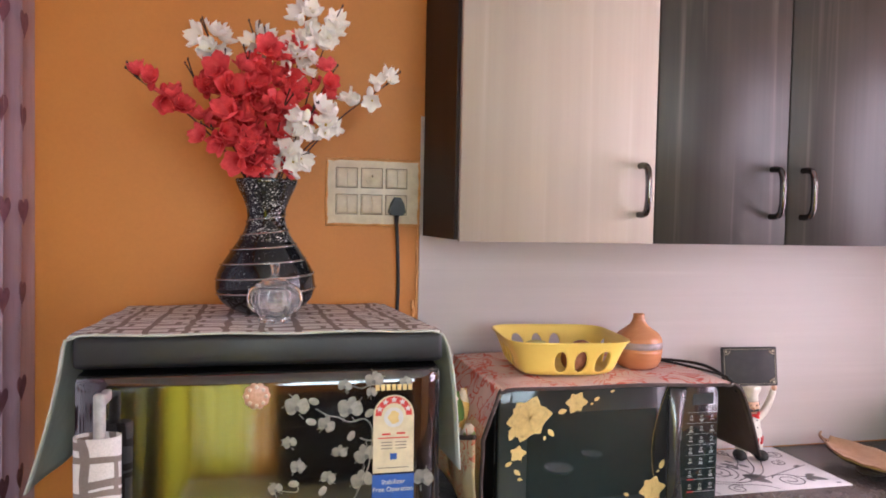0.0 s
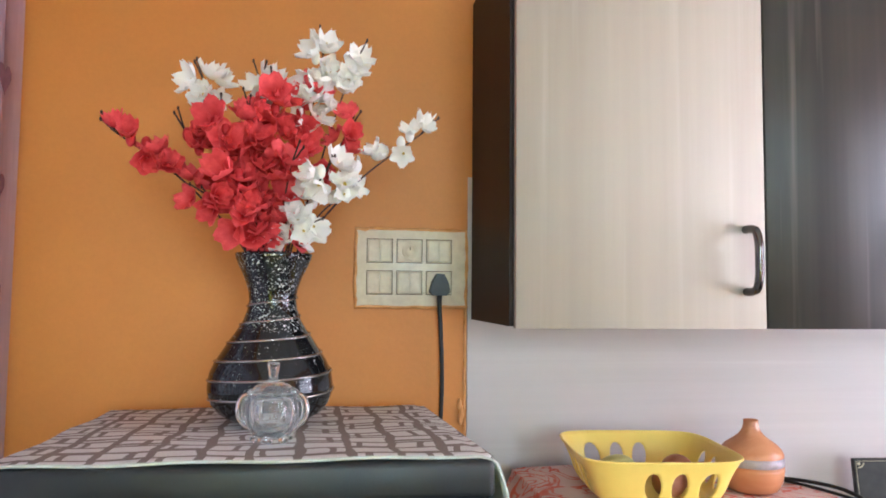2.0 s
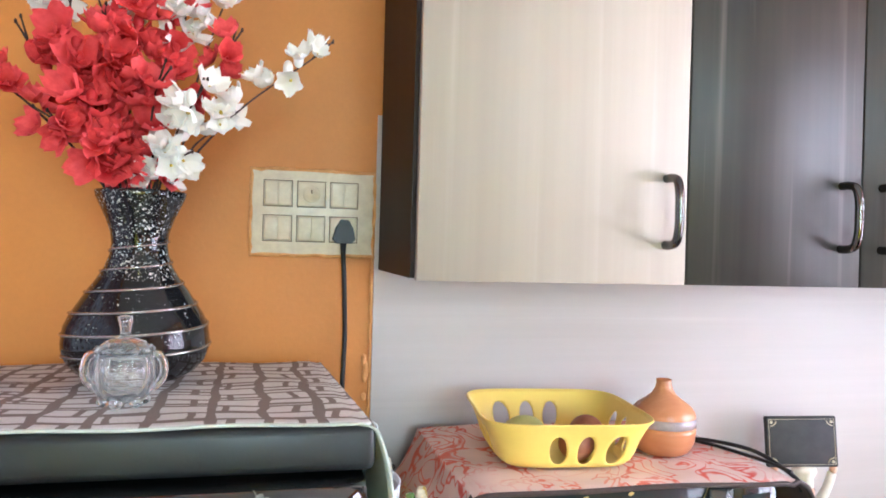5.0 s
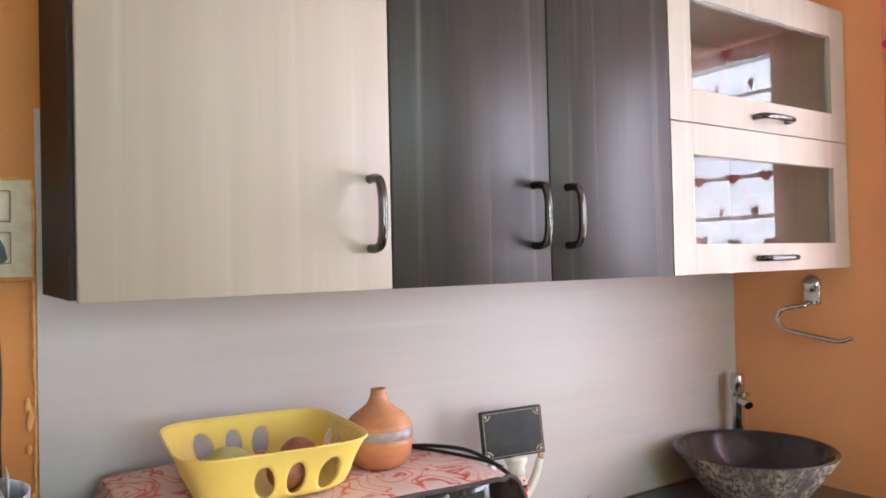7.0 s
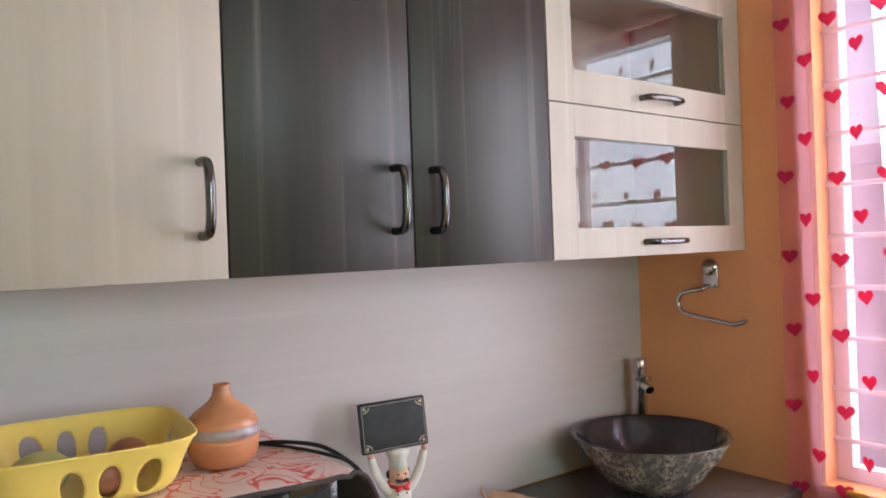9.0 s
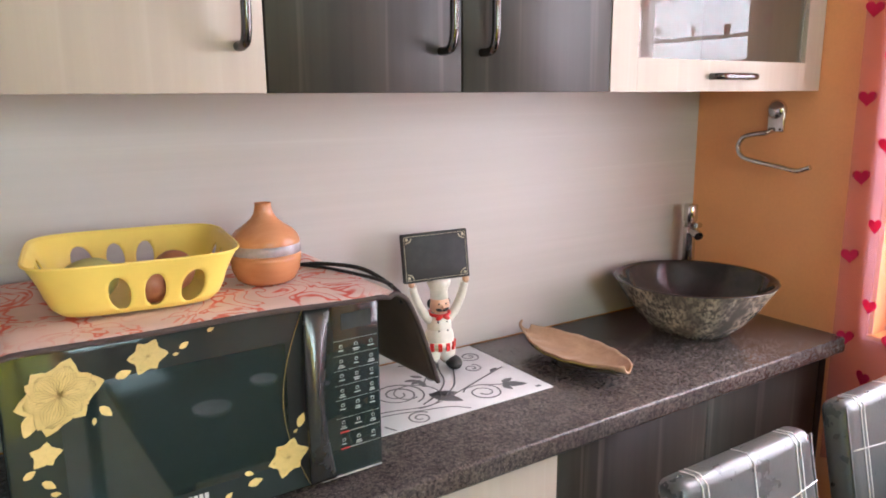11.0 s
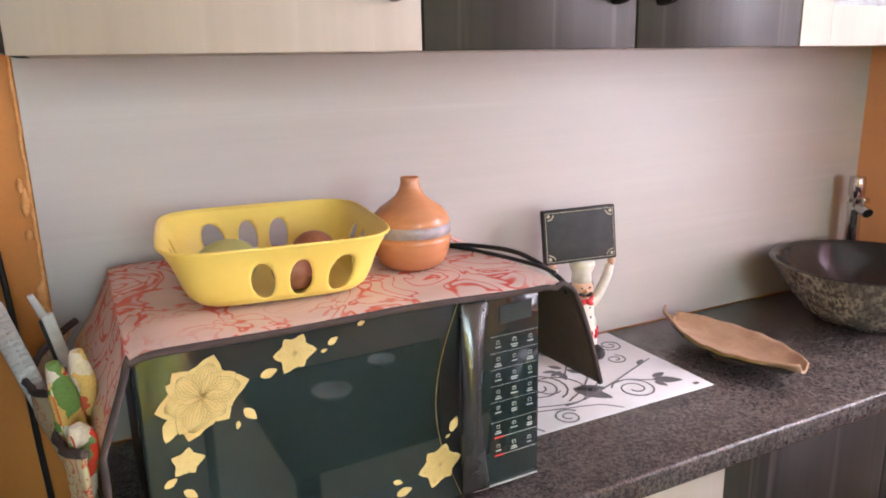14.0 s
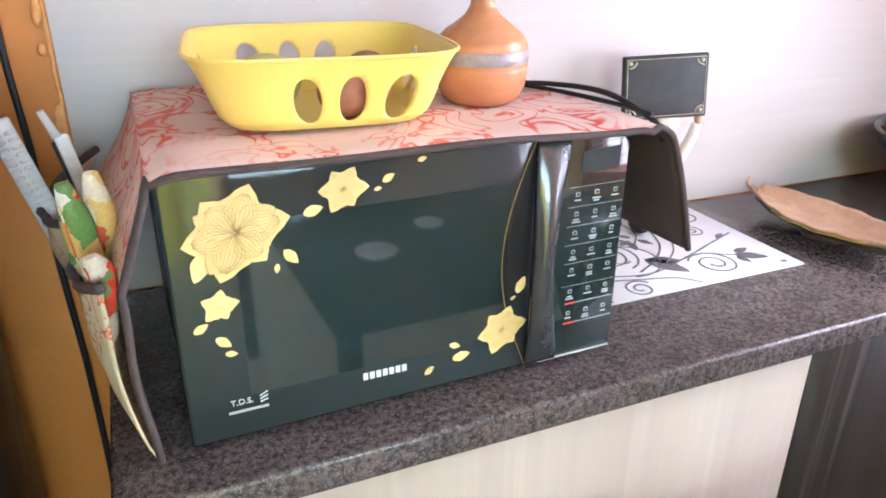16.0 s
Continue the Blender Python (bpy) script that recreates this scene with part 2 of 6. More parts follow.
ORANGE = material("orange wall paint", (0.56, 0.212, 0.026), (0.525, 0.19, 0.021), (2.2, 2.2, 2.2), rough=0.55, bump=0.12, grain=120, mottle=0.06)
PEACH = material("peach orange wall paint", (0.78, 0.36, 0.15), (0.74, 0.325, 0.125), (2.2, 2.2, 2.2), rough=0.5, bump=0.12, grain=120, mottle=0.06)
ORANGE_TRIM = material("bright orange jamb paint", (0.86, 0.4, 0.06), None, (4, 4, 4), rough=0.45, bump=0.08)
CEILING = material("white ceiling paint", (0.8, 0.78, 0.74), None, (3, 3, 3), rough=0.8, bump=0.1, mottle=0.04)
TILE = material("pale vitrified floor", (0.62, 0.57, 0.5), (0.55, 0.5, 0.44), (5, 5, 5), rough=0.18, rough2=0.26, mottle=0.05)
CREAM_V = laminate("cream wood laminate upright grain", ((0.47, 0.405, 0.325), (0.41, 0.345, 0.275), (0.53, 0.475, 0.4)), "z", 0.55, 0.6, 0.35)
CREAM_H = laminate("cream wood laminate level grain", ((0.49, 0.44, 0.405), (0.44, 0.39, 0.355), (0.55, 0.505, 0.47)), "x", 0.42, 0.6, 0.45)
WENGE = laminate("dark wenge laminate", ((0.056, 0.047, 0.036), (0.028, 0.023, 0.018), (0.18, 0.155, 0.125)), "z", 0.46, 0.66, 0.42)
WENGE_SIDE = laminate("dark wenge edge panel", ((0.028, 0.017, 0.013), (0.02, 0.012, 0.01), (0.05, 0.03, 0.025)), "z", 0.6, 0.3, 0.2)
GRANITE = granite()
CHROME = material("polished steel", (0.72, 0.7, 0.68), (0.62, 0.6, 0.58), (20, 20, 20), rough=0.1, rough2=0.2, metal=1.0, mottle=0.03)
# White in place of the window's glint on the tableware.
GLINT_WHITE = material("white glaze for window glints", (0.84, 0.86, 0.86), None, (40, 40, 40), rough=0.12, mottle=0.03)
GUNMETAL = material("dark plated handle", (0.17, 0.16, 0.15), (0.12, 0.115, 0.11), (20, 20, 20), rough=0.12, rough2=0.2, metal=1.0, mottle=0.03)
PANE = glass("cabinet glass", (0.96, 0.98, 0.97))
CRYSTAL = glass("cut crystal", (1.0, 1.0, 1.0), 0.0, 1.52)
CRYSTAL.node_tree.nodes["Principled BSDF"].inputs["Transmission Weight"].default_value = 0.97
BLACK_GLOSS = material("black glossy door skin", (0.006, 0.006, 0.006), (0.009, 0.009, 0.008), (5, 5, 5), rough=0.04, rough2=0.07, coat=1.0, specular=1.0, mottle=0.1)
BLACK_PLASTIC = material("black plastic", (0.012, 0.012, 0.012), (0.018, 0.018, 0.017), (15, 15, 15), rough=0.35, rough2=0.45, bump=0.08, grain=300)
GREY_CAP = material("charcoal plastic cap", (0.016, 0.018, 0.017), (0.012, 0.013, 0.013), (9, 9, 9), rough=0.4, rough2=0.5, bump=0.06, grain=250)
OVEN_GLASS = material("smoked oven glass", (0.02, 0.03, 0.028), (0.017, 0.026, 0.024), (6, 6, 6), rough=0.03, rough2=0.05, coat=0.3, specular=0.75, mottle=0.05)
OVEN_EDGE = material("black glass border", (0.028, 0.035, 0.034), (0.032, 0.04, 0.038), (6, 6, 6), rough=0.04, rough2=0.07, specular=0.4, mottle=0.05)
STEEL_GREY = material("grey painted steel", (0.05, 0.05, 0.05), None, (8, 8, 8), rough=0.4)
HANDLE_DARK = material("dark metallic plastic", (0.11, 0.11, 0.108), (0.085, 0.085, 0.083), (20, 20, 20), rough=0.2, rough2=0.28, metal=0.7, mottle=0.04)
SILVER_INK = material("silver print", (0.45, 0.44, 0.42), (0.36, 0.35, 0.33), (60, 60, 60), rough=0.4)
GOLD_INK = material("pale gold print", (0.78, 0.6, 0.24), (0.68, 0.5, 0.18), (50, 50, 50), rough=0.4)
GOLD_LINE = material("brown print line", (0.46, 0.31, 0.1), None, (50, 50, 50), rough=0.5)
GREY_INK = material("grey blossom print", (0.26, 0.25, 0.21), (0.16, 0.16, 0.135), (60, 60, 60), rough=0.35)
GREY_PALE = material("pale blossom print", (0.36, 0.345, 0.29), (0.22, 0.215, 0.18), (90, 90, 90), rough=0.35)
GREY_LINE = material("dark print line", (0.12, 0.12, 0.11), None, (60, 60, 60), rough=0.4)
WHITE_INK = material("white print", (0.7, 0.7, 0.68), None, (50, 50, 50), rough=0.5)
RED_INK = material("red print", (0.6, 0.03, 0.025), None, (50, 50, 50), rough=0.45)
BLUE_INK = material("blue print", (0.02, 0.1, 0.42), None, (50, 50, 50), rough=0.45)
CREAM_INK = material("cream label paper", (0.72, 0.64, 0.42), None, (50, 50, 50), rough=0.5)
DISPLAY = material("dark display window", (0.06, 0.065, 0.065), None, (30, 30, 30), rough=0.1)
PLATE = material("ivory switch plate", (0.72, 0.62, 0.45), (0.66, 0.54, 0.38), (30, 30, 30), rough=0.38, bump=0.05)
PLATE_GAP = material("grimy joint", (0.12, 0.08, 0.05), None, (60, 60, 60), rough=0.8)
SMEAR = material("smeared orange paint", (0.72, 0.36, 0.12), (0.62, 0.27, 0.06), (60, 60, 60), rough=0.6, bump=0.3)
RUBBER = material("black rubber", (0.012, 0.011, 0.011), None, (30, 30, 30), rough=0.5)
VASE = speckled("black glaze with silver flecks", (0.008, 0.008, 0.009), (0.62, 0.6, 0.55), 300, 0.57, 0.62, 0.1)
VASE_LOW = speckled("black glaze with sparse silver flecks", (0.008, 0.008, 0.009), (0.62, 0.6, 0.55), 240, 0.655, 0.69, 0.07)
WIRE = material("silver wire", (0.45, 0.43, 0.4), None, (40, 40, 40), rough=0.25, metal=0.9)
RED_PETAL = petal("coral red silk petal", (0.92, 0.14, 0.145), (0.56, 0.008, 0.018), (0.85, 0.62, 0.66))
WHITE_PETAL = petal("white silk petal", (0.95, 0.93, 0.88), (0.94, 0.91, 0.83), (0.96, 0.95, 0.94))
STAMEN = material("yellow stamen", (0.6, 0.42, 0.05), None, (90, 90, 90), rough=0.7)
TWIG = material("dark brown twig", (0.05, 0.022, 0.014), (0.03, 0.014, 0.01), (60, 60, 60), rough=0.7, bump=0.3)
BAND_CLOTH = band_cloth("pale cover with taupe bars", (0.72, 0.69, 0.65), (0.24, 0.195, 0.165))
SIDE_CLOTH = band_cloth("white cover side with grey bars", (0.66, 0.68, 0.71), (0.47, 0.465, 0.465))
LINING = material("grey green lining", (0.55, 0.58, 0.5), (0.48, 0.5, 0.43), (20, 20, 20), rough=0.8, bump=0.2, grain=500)
PINK_CLOTH = floral_cloth("pink cloth with red scrolls", (0.72, 0.54, 0.48), (0.55, 0.06, 0.035), (0.62, 0.15, 0.09), 11.0, 0.1)
CREAM_CLOTH = floral_cloth("cream cloth with red sprigs", (0.74, 0.6, 0.38), (0.62, 0.07, 0.04), (0.6, 0.2, 0.08), 27.0, 0.06)
PIPING = material("brown cloth binding", (0.075, 0.05, 0.045), (0.055, 0.038, 0.033), (60, 60, 60), rough=0.85, bump=0.3, grain=600)
INNER = material("brown cloth lining", (0.14, 0.1, 0.082), (0.11, 0.08, 0.066), (20, 20, 20), rough=0.8, bump=0.2, grain=500)
YELLOW = material("yellow moulded plastic", (0.88, 0.66, 0.15), (0.85, 0.63, 0.13), (8, 8, 8), rough=0.34, rough2=0.42, mottle=0.03, specular=0.5)
MANGO = material("green mango skin", (0.5, 0.45, 0.16), (0.4, 0.39, 0.12), (25, 25, 25), rough=0.5, bump=0.1)
ONION = material("red brown onion skin", (0.4, 0.17, 0.08), (0.28, 0.09, 0.05), (30, 30, 30), rough=0.5, bump=0.1)
WOOD_ORANGE = laminate("orange woodgrain shell", ((0.54, 0.25, 0.12), (0.4, 0.155, 0.065), (0.64, 0.35, 0.2)), "x", 0.27, 0.5)
CLAY = material("diffuser band", (0.42, 0.35, 0.36), (0.3, 0.25, 0.26), (30, 30, 30), rough=0.18, mottle=0.2)
MAT_WHITE = material("white place mat", (0.68, 0.66, 0.66), (0.62, 0.6, 0.6), (14, 14, 14), rough=0.45, mottle=0.04)
MAT_INK = material("charcoal scroll print", (0.1, 0.095, 0.1), (0.15, 0.145, 0.15), (60, 60, 60), rough=0.5)
LEAF_TAN = material("tan leaf glaze", (0.5, 0.32, 0.2), (0.4, 0.24, 0.14), (30, 30, 30), rough=0.5, bump=0.3, grain=140)
LEAF_DARK = material("dark leaf underside", (0.05, 0.035, 0.025), None, (20, 20, 20), rough=0.5)
LEAF_GOLD = material("yellow gilt edge", (0.5, 0.38, 0.06), None, (60, 60, 60), rough=0.35)
BOWL_OUT = speckled("mottled black stone", (0.1, 0.087, 0.073), (0.46, 0.38, 0.28), 120, 0.41, 0.6, 0.22, 0.0, (1, 1, 0.3))
BOWL_IN = material("dark polished basin", (0.03, 0.027, 0.026), (0.045, 0.038, 0.035), (14, 14, 14), rough=0.07, rough2=0.12)
LEATHER = material("black leatherette", (0.075, 0.085, 0.085), (0.1, 0.11, 0.11), (20, 20, 20), rough=0.26, rough2=0.36, specular=1.0, coat=0.6, bump=0.2, grain=260)
STITCH = material("white thread", (0.8, 0.8, 0.78), None, (90, 90, 90), rough=0.8)
TABLE_WOOD = laminate("near black table top", ((0.02, 0.016, 0.014), (0.012, 0.01, 0.009), (0.05, 0.04, 0.035)), "x", 0.12, 0.3)
F_WHITE = material("glazed white", (0.74, 0.7, 0.6), None, (40, 40, 40), rough=0.3)
F_RED = material("glazed red", (0.6, 0.02, 0.02), None, (40, 40, 40), rough=0.3)
F_SKIN = material("glazed peach", (0.66, 0.4, 0.26), None, (40, 40, 40), rough=0.35)
F_BLACK = material("glazed black", (0.012, 0.011, 0.011), (0.03, 0.026, 0.025), (25, 25, 25), rough=0.6)
F_GOLD = material("gilt scroll", (0.5, 0.44, 0.3), None, (60, 60, 60), rough=0.4)
STEEL_WHITE = material("white painted window steel", (0.74, 0.72, 0.72), None, (9, 9, 9), rough=0.4)
VOILE_PINK = sheer("pink voile", (0.86, 0.4, 0.5), 0.74)
VOILE_LILAC = sheer("lilac voile", (0.62, 0.46, 0.52), 0.35)
VOILE_GREEN = sheer("yellow green curtain", (0.78, 0.66, 0.05), 0.08)
# Colour of the lit orange wall strip that the fridge door mirrors.
LIT_WALL_VOILE = sheer("golden voile for lit wall", (0.8, 0.4, 0.05), 0.08)
HEART_RED = sheer("red flocked heart", (0.66, 0.035, 0.12), 0.12)
HEART_PURPLE = material("plum velvet heart", (0.22, 0.1, 0.14), (0.17, 0.07, 0.1), (50, 50, 50), rough=0.7)
HANDLE_WHITE = material("clear ribbed plastic", (0.68, 0.66, 0.62), (0.56, 0.54, 0.5), (60, 60, 60), rough=0.25)
RIBBED = glass("clear ribbed plastic", (0.86, 0.84, 0.8), 0.25, 1.4)
RIBBED.node_tree.nodes["Principled BSDF"].inputs["Transmission Weight"].default_value = 0.35
POUCH = patches("red and green foil print", 34.0, ((0.0, (0.62, 0.05, 0.035)), (0.3, (0.72, 0.66, 0.52)), (0.45, (0.16, 0.27, 0.07)), (0.8, (0.66, 0.42, 0.12))))
POUCH_Y = patches("yellow and green foil print", 34.0, ((0.0, (0.76, 0.52, 0.16)), (0.42, (0.78, 0.7, 0.52)), (0.58, (0.05, 0.34, 0.08)), (0.78, (0.68, 0.14, 0.06))))
POUCH_R = patches("red and white foil print", 40.0, ((0.0, (0.78, 0.08, 0.04)), (0.42, (0.75, 0.64, 0.5)), (0.66, (0.26, 0.33, 0.12))))
FACADE = material("pale plaster facade", (0.74, 0.73, 0.72), (0.66, 0.66, 0.66), (0.6, 0.6, 0.6), rough=0.8)
EARTH = material("outside ground", (0.2, 0.17, 0.14), (0.28, 0.25, 0.2), (0.5, 0.5, 0.5), rough=0.9)

# ---- mesh helpers ----


def box(x0, y0, z0, x1, y1, z1, bevel=0.0, segments=2, bm=None):
    own = bmesh.new()
    bmesh.ops.create_cube(own, size=1.0)
    for v in own.verts:
        v.co = Vector((x0 if v.co.x < 0 else x1, y0 if v.co.y < 0 else y1, z0 if v.co.z < 0 else z1))
    if bevel:
        bmesh.ops.bevel(own, geom=own.edges[:], offset=bevel, segments=segments, affect="EDGES", profile=0.5)
        for f in own.faces:
            f.smooth = True
    return own if bm is None else merge(bm, own)


def merge(bm, other, m=None):
    if m is not None:
        other.transform(m)
    spare = bpy.data.meshes.new("spare")
    other.to_mesh(spare)
    other.free()
    bm.from_mesh(spare)
    bpy.data.meshes.remove(spare)
    return bm


def lathe(profile, n=48, wave=None, caps=False):
    """Turned shape round z from (radius, height) pairs; wave(angle, k, r) may change a radius."""
    bm = bmesh.new()
    rings = []
    for k, (r, z) in enumerate(profile):
        ring = []
        for i in range(n):
            a = 2 * math.pi * i / n
            rr = wave(a, k, r) if wave else r
            ring.append(bm.verts.new((rr * math.cos(a), rr * math.sin(a), z)))
        rings.append(ring)
    for a, b in zip(rings, rings[1:]):
        for i in range(n):
            f = bm.faces.new((a[i], a[(i + 1) % n], b[(i + 1) % n], b[i]))
            f.smooth = True
    if caps:
        bm.faces.new(rings[0][::-1])
        bm.faces.new(rings[-1])
    bmesh.ops.remove_doubles(bm, verts=bm.verts[:], dist=1e-6)
    return bm


def tube(points, radius, n=8, taper=None, bm=None, closed=False):
    """A round bar along points."""
    bm = bm or bmesh.new()
    pts = [Vector(p) for p in points]
    rings, up = [], None
    for i, p in enumerate(pts):
        a, b = pts[max(i - 1, 0)], pts[min(i + 1, len(pts) - 1)]
        if closed:
            a, b = pts[i - 1], pts[(i + 1) % len(pts)]
        d = (b - a).normalized()
        if up is None:
            up = Vector((0, 0, 1)) if abs(d.z) < 0.9 else Vector((1, 0, 0))
        side = d.cross(up).normalized()
        up = side.cross(d).normalized()
        r = radius * (1 + (taper - 1) * i / (len(pts) - 1)) if taper is not None else radius
        rings.append([bm.verts.new(p + (side * math.cos(2 * math.pi * j / n) + up * math.sin(2 * math.pi * j / n)) * r) for j in range(n)])
    pairs = list(zip(rings, rings[1:])) + ([(rings[-1], rings[0])] if closed else [])
    for a, b in pairs:
        for j in range(n):
            f = bm.faces.new((a[j], a[(j + 1) % n], b[(j + 1) % n], b[j]))
            f.smooth = True
    if not closed:
        bm.faces.new(rings[0][::-1])
        bm.faces.new(rings[-1])
    return bm


def spline(points, steps=8):
    """Points of a smooth line through the given ones."""
    p = [Vector(q) for q in points]
    p = [p[0] * 2 - p[1], *p, p[-1] * 2 - p[-2]]
    out = []
    for i in range(1, len(p) - 2):
        for s in range(steps):
            t = s / steps
            a, b, c, d = p[i - 1:i + 3]
            out.append(0.5 * (2 * b + (c - a) * t + (2 * a - 5 * b + 4 * c - d) * t * t + (3 * b - a - 3 * c + d) * t ** 3))
    out.append(p[-2])
    return out


def sheet(fn, nu, nv, thick=0.0, size=(1.0, 1.0)):
    """A cloth: fn(u, v) gives the place; thick gives it two skins; size in metres lays out its print."""
    bm = bmesh.new()
    lay = bm.loops.layers.uv.new("UVMap")
    g = [[bm.verts.new(fn(i / nu, j / nv)) for j in range(nv + 1)] for i in range(nu + 1)]
    for i in range(nu):
        for j in range(nv):
            f = bm.faces.new((g[i][j], g[i + 1][j], g[i + 1][j + 1], g[i][j + 1]))
            for loop, (a, b) in zip(f.loops, ((i, j), (i + 1, j), (i + 1, j + 1), (i, j + 1))):
                loop[lay].uv = (a / nu * size[0], b / nv * size[1])
    bmesh.ops.recalc_face_normals(bm, faces=bm.faces[:])
    if thick:
        bmesh.ops.solidify(bm, geom=bm.faces[:], thickness=thick)
    for f in bm.faces:
        f.smooth = True
    return bm


def flat(outline, depth=0.0006):
    """A thin plate in the x-z plane, facing -y, from an outline of (x, z)."""
    bm = bmesh.new()
    f = bm.faces.new([bm.verts.new((x, 0, z)) for x, z in outline])
    bmesh.ops.recalc_face_normals(bm, faces=[f])
    if f.normal.y > 0:
        f.normal_flip()
    r = bmesh.ops.extrude_face_region(bm, geom=[f])
    for v in r["geom"]:
        if isinstance(v, bmesh.types.BMVert):
            v.co.y -= depth
    return bm


def ball(rx, ry, rz, n=20, m=12):
    bm = bmesh.new()
    bmesh.ops.create_uvsphere(bm, u_segments=n, v_segments=m, radius=1.0)
    bm.transform(Matrix.Diagonal((rx, ry, rz, 1)))
    for f in bm.faces:
        f.smooth = True
    return bm


def mesh_of(name, bm, mats):
    me = bpy.data.meshes.new(name)
    bm.normal_update()
    bm.to_mesh(me)
    bm.free()
    for m in mats if isinstance(mats, (list, tuple)) else [mats]:
        me.materials.append(m)
    return me


def part(name, bm, mat, parent, label=""):
    ob = new(name, bm if isinstance(bm, bpy.types.Mesh) else mesh_of(name, bm, mat))
    ob.parent = parent
    return tagged(ob, label)


def thing(name, label, category, at=(0, 0, 0), turn=0.0, group=""):
    ob = new(name)
    ob.empty_display_size = 0.05
    ob.matrix_world = pose(*at, 0, 0, turn)
    return tagged(ob, label, category, group)


def solo(name, bm, mat, label, category, at=(0, 0, 0), turn=0.0, group="", kind=""):
    ob = new(name, mesh_of(name, bm, mat))
    ob.matrix_world = pose(*at, 0, 0, turn)
    return tagged(ob, label, category, group, kind)


def structure(name, bm, mat, label, category):
    return solo(name, bm, mat, label, category, kind="structure")


def lettering(text, size, depth=0.0004):
    """Raised letters in the x-z plane, facing -y, centred."""
    cu = bpy.data.curves.new("letters", "FONT")
    cu.body, cu.size, cu.extrude, cu.align_x, cu.align_y = text, size, depth, "CENTER", "CENTER"
    ob = bpy.data.objects.new("letters", cu)
    me = bpy.data.meshes.new_from_object(ob)
    bm = bmesh.new()
    bm.from_mesh(me)
    bpy.data.objects.remove(ob)
    bpy.data.meshes.remove(me)
    bm.transform(Matrix.Rotation(radians(90), 4, "X"))
    return bm


WALL_Y, RIGHT_X, LEFT_X, REAR_Y, TOP_Z = 1.846, 2.475, -0.36, -2.6, 2.7
COUNTER_Z = 0.878

# ---- structure ----
structure("floor", box(-0.6, REAR_Y - 0.2, -0.1, RIGHT_X + 0.2, WALL_Y + 0.15, 0), TILE, "pale polished vitrified tile floor", "floor")
structure("ceiling", box(-0.6, REAR_Y - 0.2, TOP_Z, RIGHT_X + 0.2, WALL_Y + 0.15, TOP_Z + 0.12), CEILING, "plain white painted ceiling", "ceiling")
structure("wall_north", box(-0.6, WALL_Y, 0, RIGHT_X + 0.2, WALL_Y + 0.15, TOP_Z), ORANGE, "orange painted plaster wall behind the fridge and counter", "wall")


def wall_with_opening(name, x0, x1, y0, y1, oy0, oy1, oz0, oz1, label, mat=ORANGE):
    bm = bmesh.new()
    for a in ((y0, 0, oy0, TOP_Z), (oy1, 0, y1, TOP_Z), (oy0, 0, oy1, oz0), (oy0, oz1, oy1, TOP_Z)):
        if a[2] - a[0] > 0.001 and a[3] - a[1] > 0.001:
            box(x0, a[0], a[1], x1, a[2], a[3], bm=bm)
    return structure(name, bm, mat, label, "wall")


WIN_Y0, WIN_Y1, WIN_Z0, WIN_Z1 = -0.35, 1.315, 0.885, 2.15
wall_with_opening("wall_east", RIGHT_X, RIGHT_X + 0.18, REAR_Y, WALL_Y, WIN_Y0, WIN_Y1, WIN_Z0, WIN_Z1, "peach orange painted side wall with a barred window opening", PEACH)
# The opening at y -2.45 to -1.6 is added for the side curtain's backlight.
bm = bmesh.new()
for a in ((REAR_Y, 0, -2.45, TOP_Z), (-1.6, 0, 0.1, TOP_Z), (1.7, 0, WALL_Y, TOP_Z), (0.1, 2.15, 1.7, TOP_Z), (-2.45, 2.1, -1.6, TOP_Z), (-2.45, 0, -1.6, 0.06)):
    box(LEFT_X - 0.15, a[0], a[1], LEFT_X, a[2], a[3], bm=bm)
structure("wall_west", bm, ORANGE, "orange painted side wall with a balcony doorway and an added curtained opening", "wall")
bm = bmesh.new()
for a in ((LEFT_X - 0.15, 0, -0.32, TOP_Z), (0.27, 0, 0.3, TOP_Z), (-0.32, 0, 0.27, 0.06), (-0.32, 2.1, 0.27, TOP_Z), (1.5, 0, RIGHT_X + 0.18, TOP_Z), (0.3, 0, 1.5, 1.3), (0.3, 2.4, 1.5, TOP_Z)):
    box(a[0], REAR_Y - 0.15, a[1], a[2], REAR_Y, a[3], bm=bm)
structure("wall_south", bm, ORANGE, "orange painted wall at the room's far end with two added windows", "wall")

# ---- window and curtains ----
win = thing("window_1", "white steel barred window in an orange painted reveal", "window", (RIGHT_X, 0, 0))
win["kind"] = "structure"
for y, dy in ((WIN_Y1 - 0.012, 0.012), (WIN_Y0, 0.012)):
    part("reveal", box(0.001, y, WIN_Z0 + 0.012, 0.178, y + dy - 0.001, WIN_Z1 - 0.012), ORANGE_TRIM, win, "bright orange painted reveal")
part("window_sill", box(-0.012, WIN_Y0 + 0.002, WIN_Z0 + 0.001, 0.178, WIN_Y1 - 0.002, WIN_Z0 + 0.014, 0.003), ORANGE_TRIM, win, "orange painted sill")
fy0, fy1, fz0, fz1 = WIN_Y0 + 0.014, WIN_Y1 - 0.014, WIN_Z0 + 0.016, WIN_Z1 - 0.002
bm = bmesh.new()
for a in ((fy0, fz0, fy0 + 0.035, fz1), (fy1 - 0.035, fz0, fy1, fz1), (fy0 + 0.035, fz0, fy1 - 0.035, fz0 + 0.035), (fy0 + 0.035, fz1 - 0.035, fy1 - 0.035, fz1)):
    box(0.06, a[0], a[1], 0.1, a[2], a[3], bm=bm)
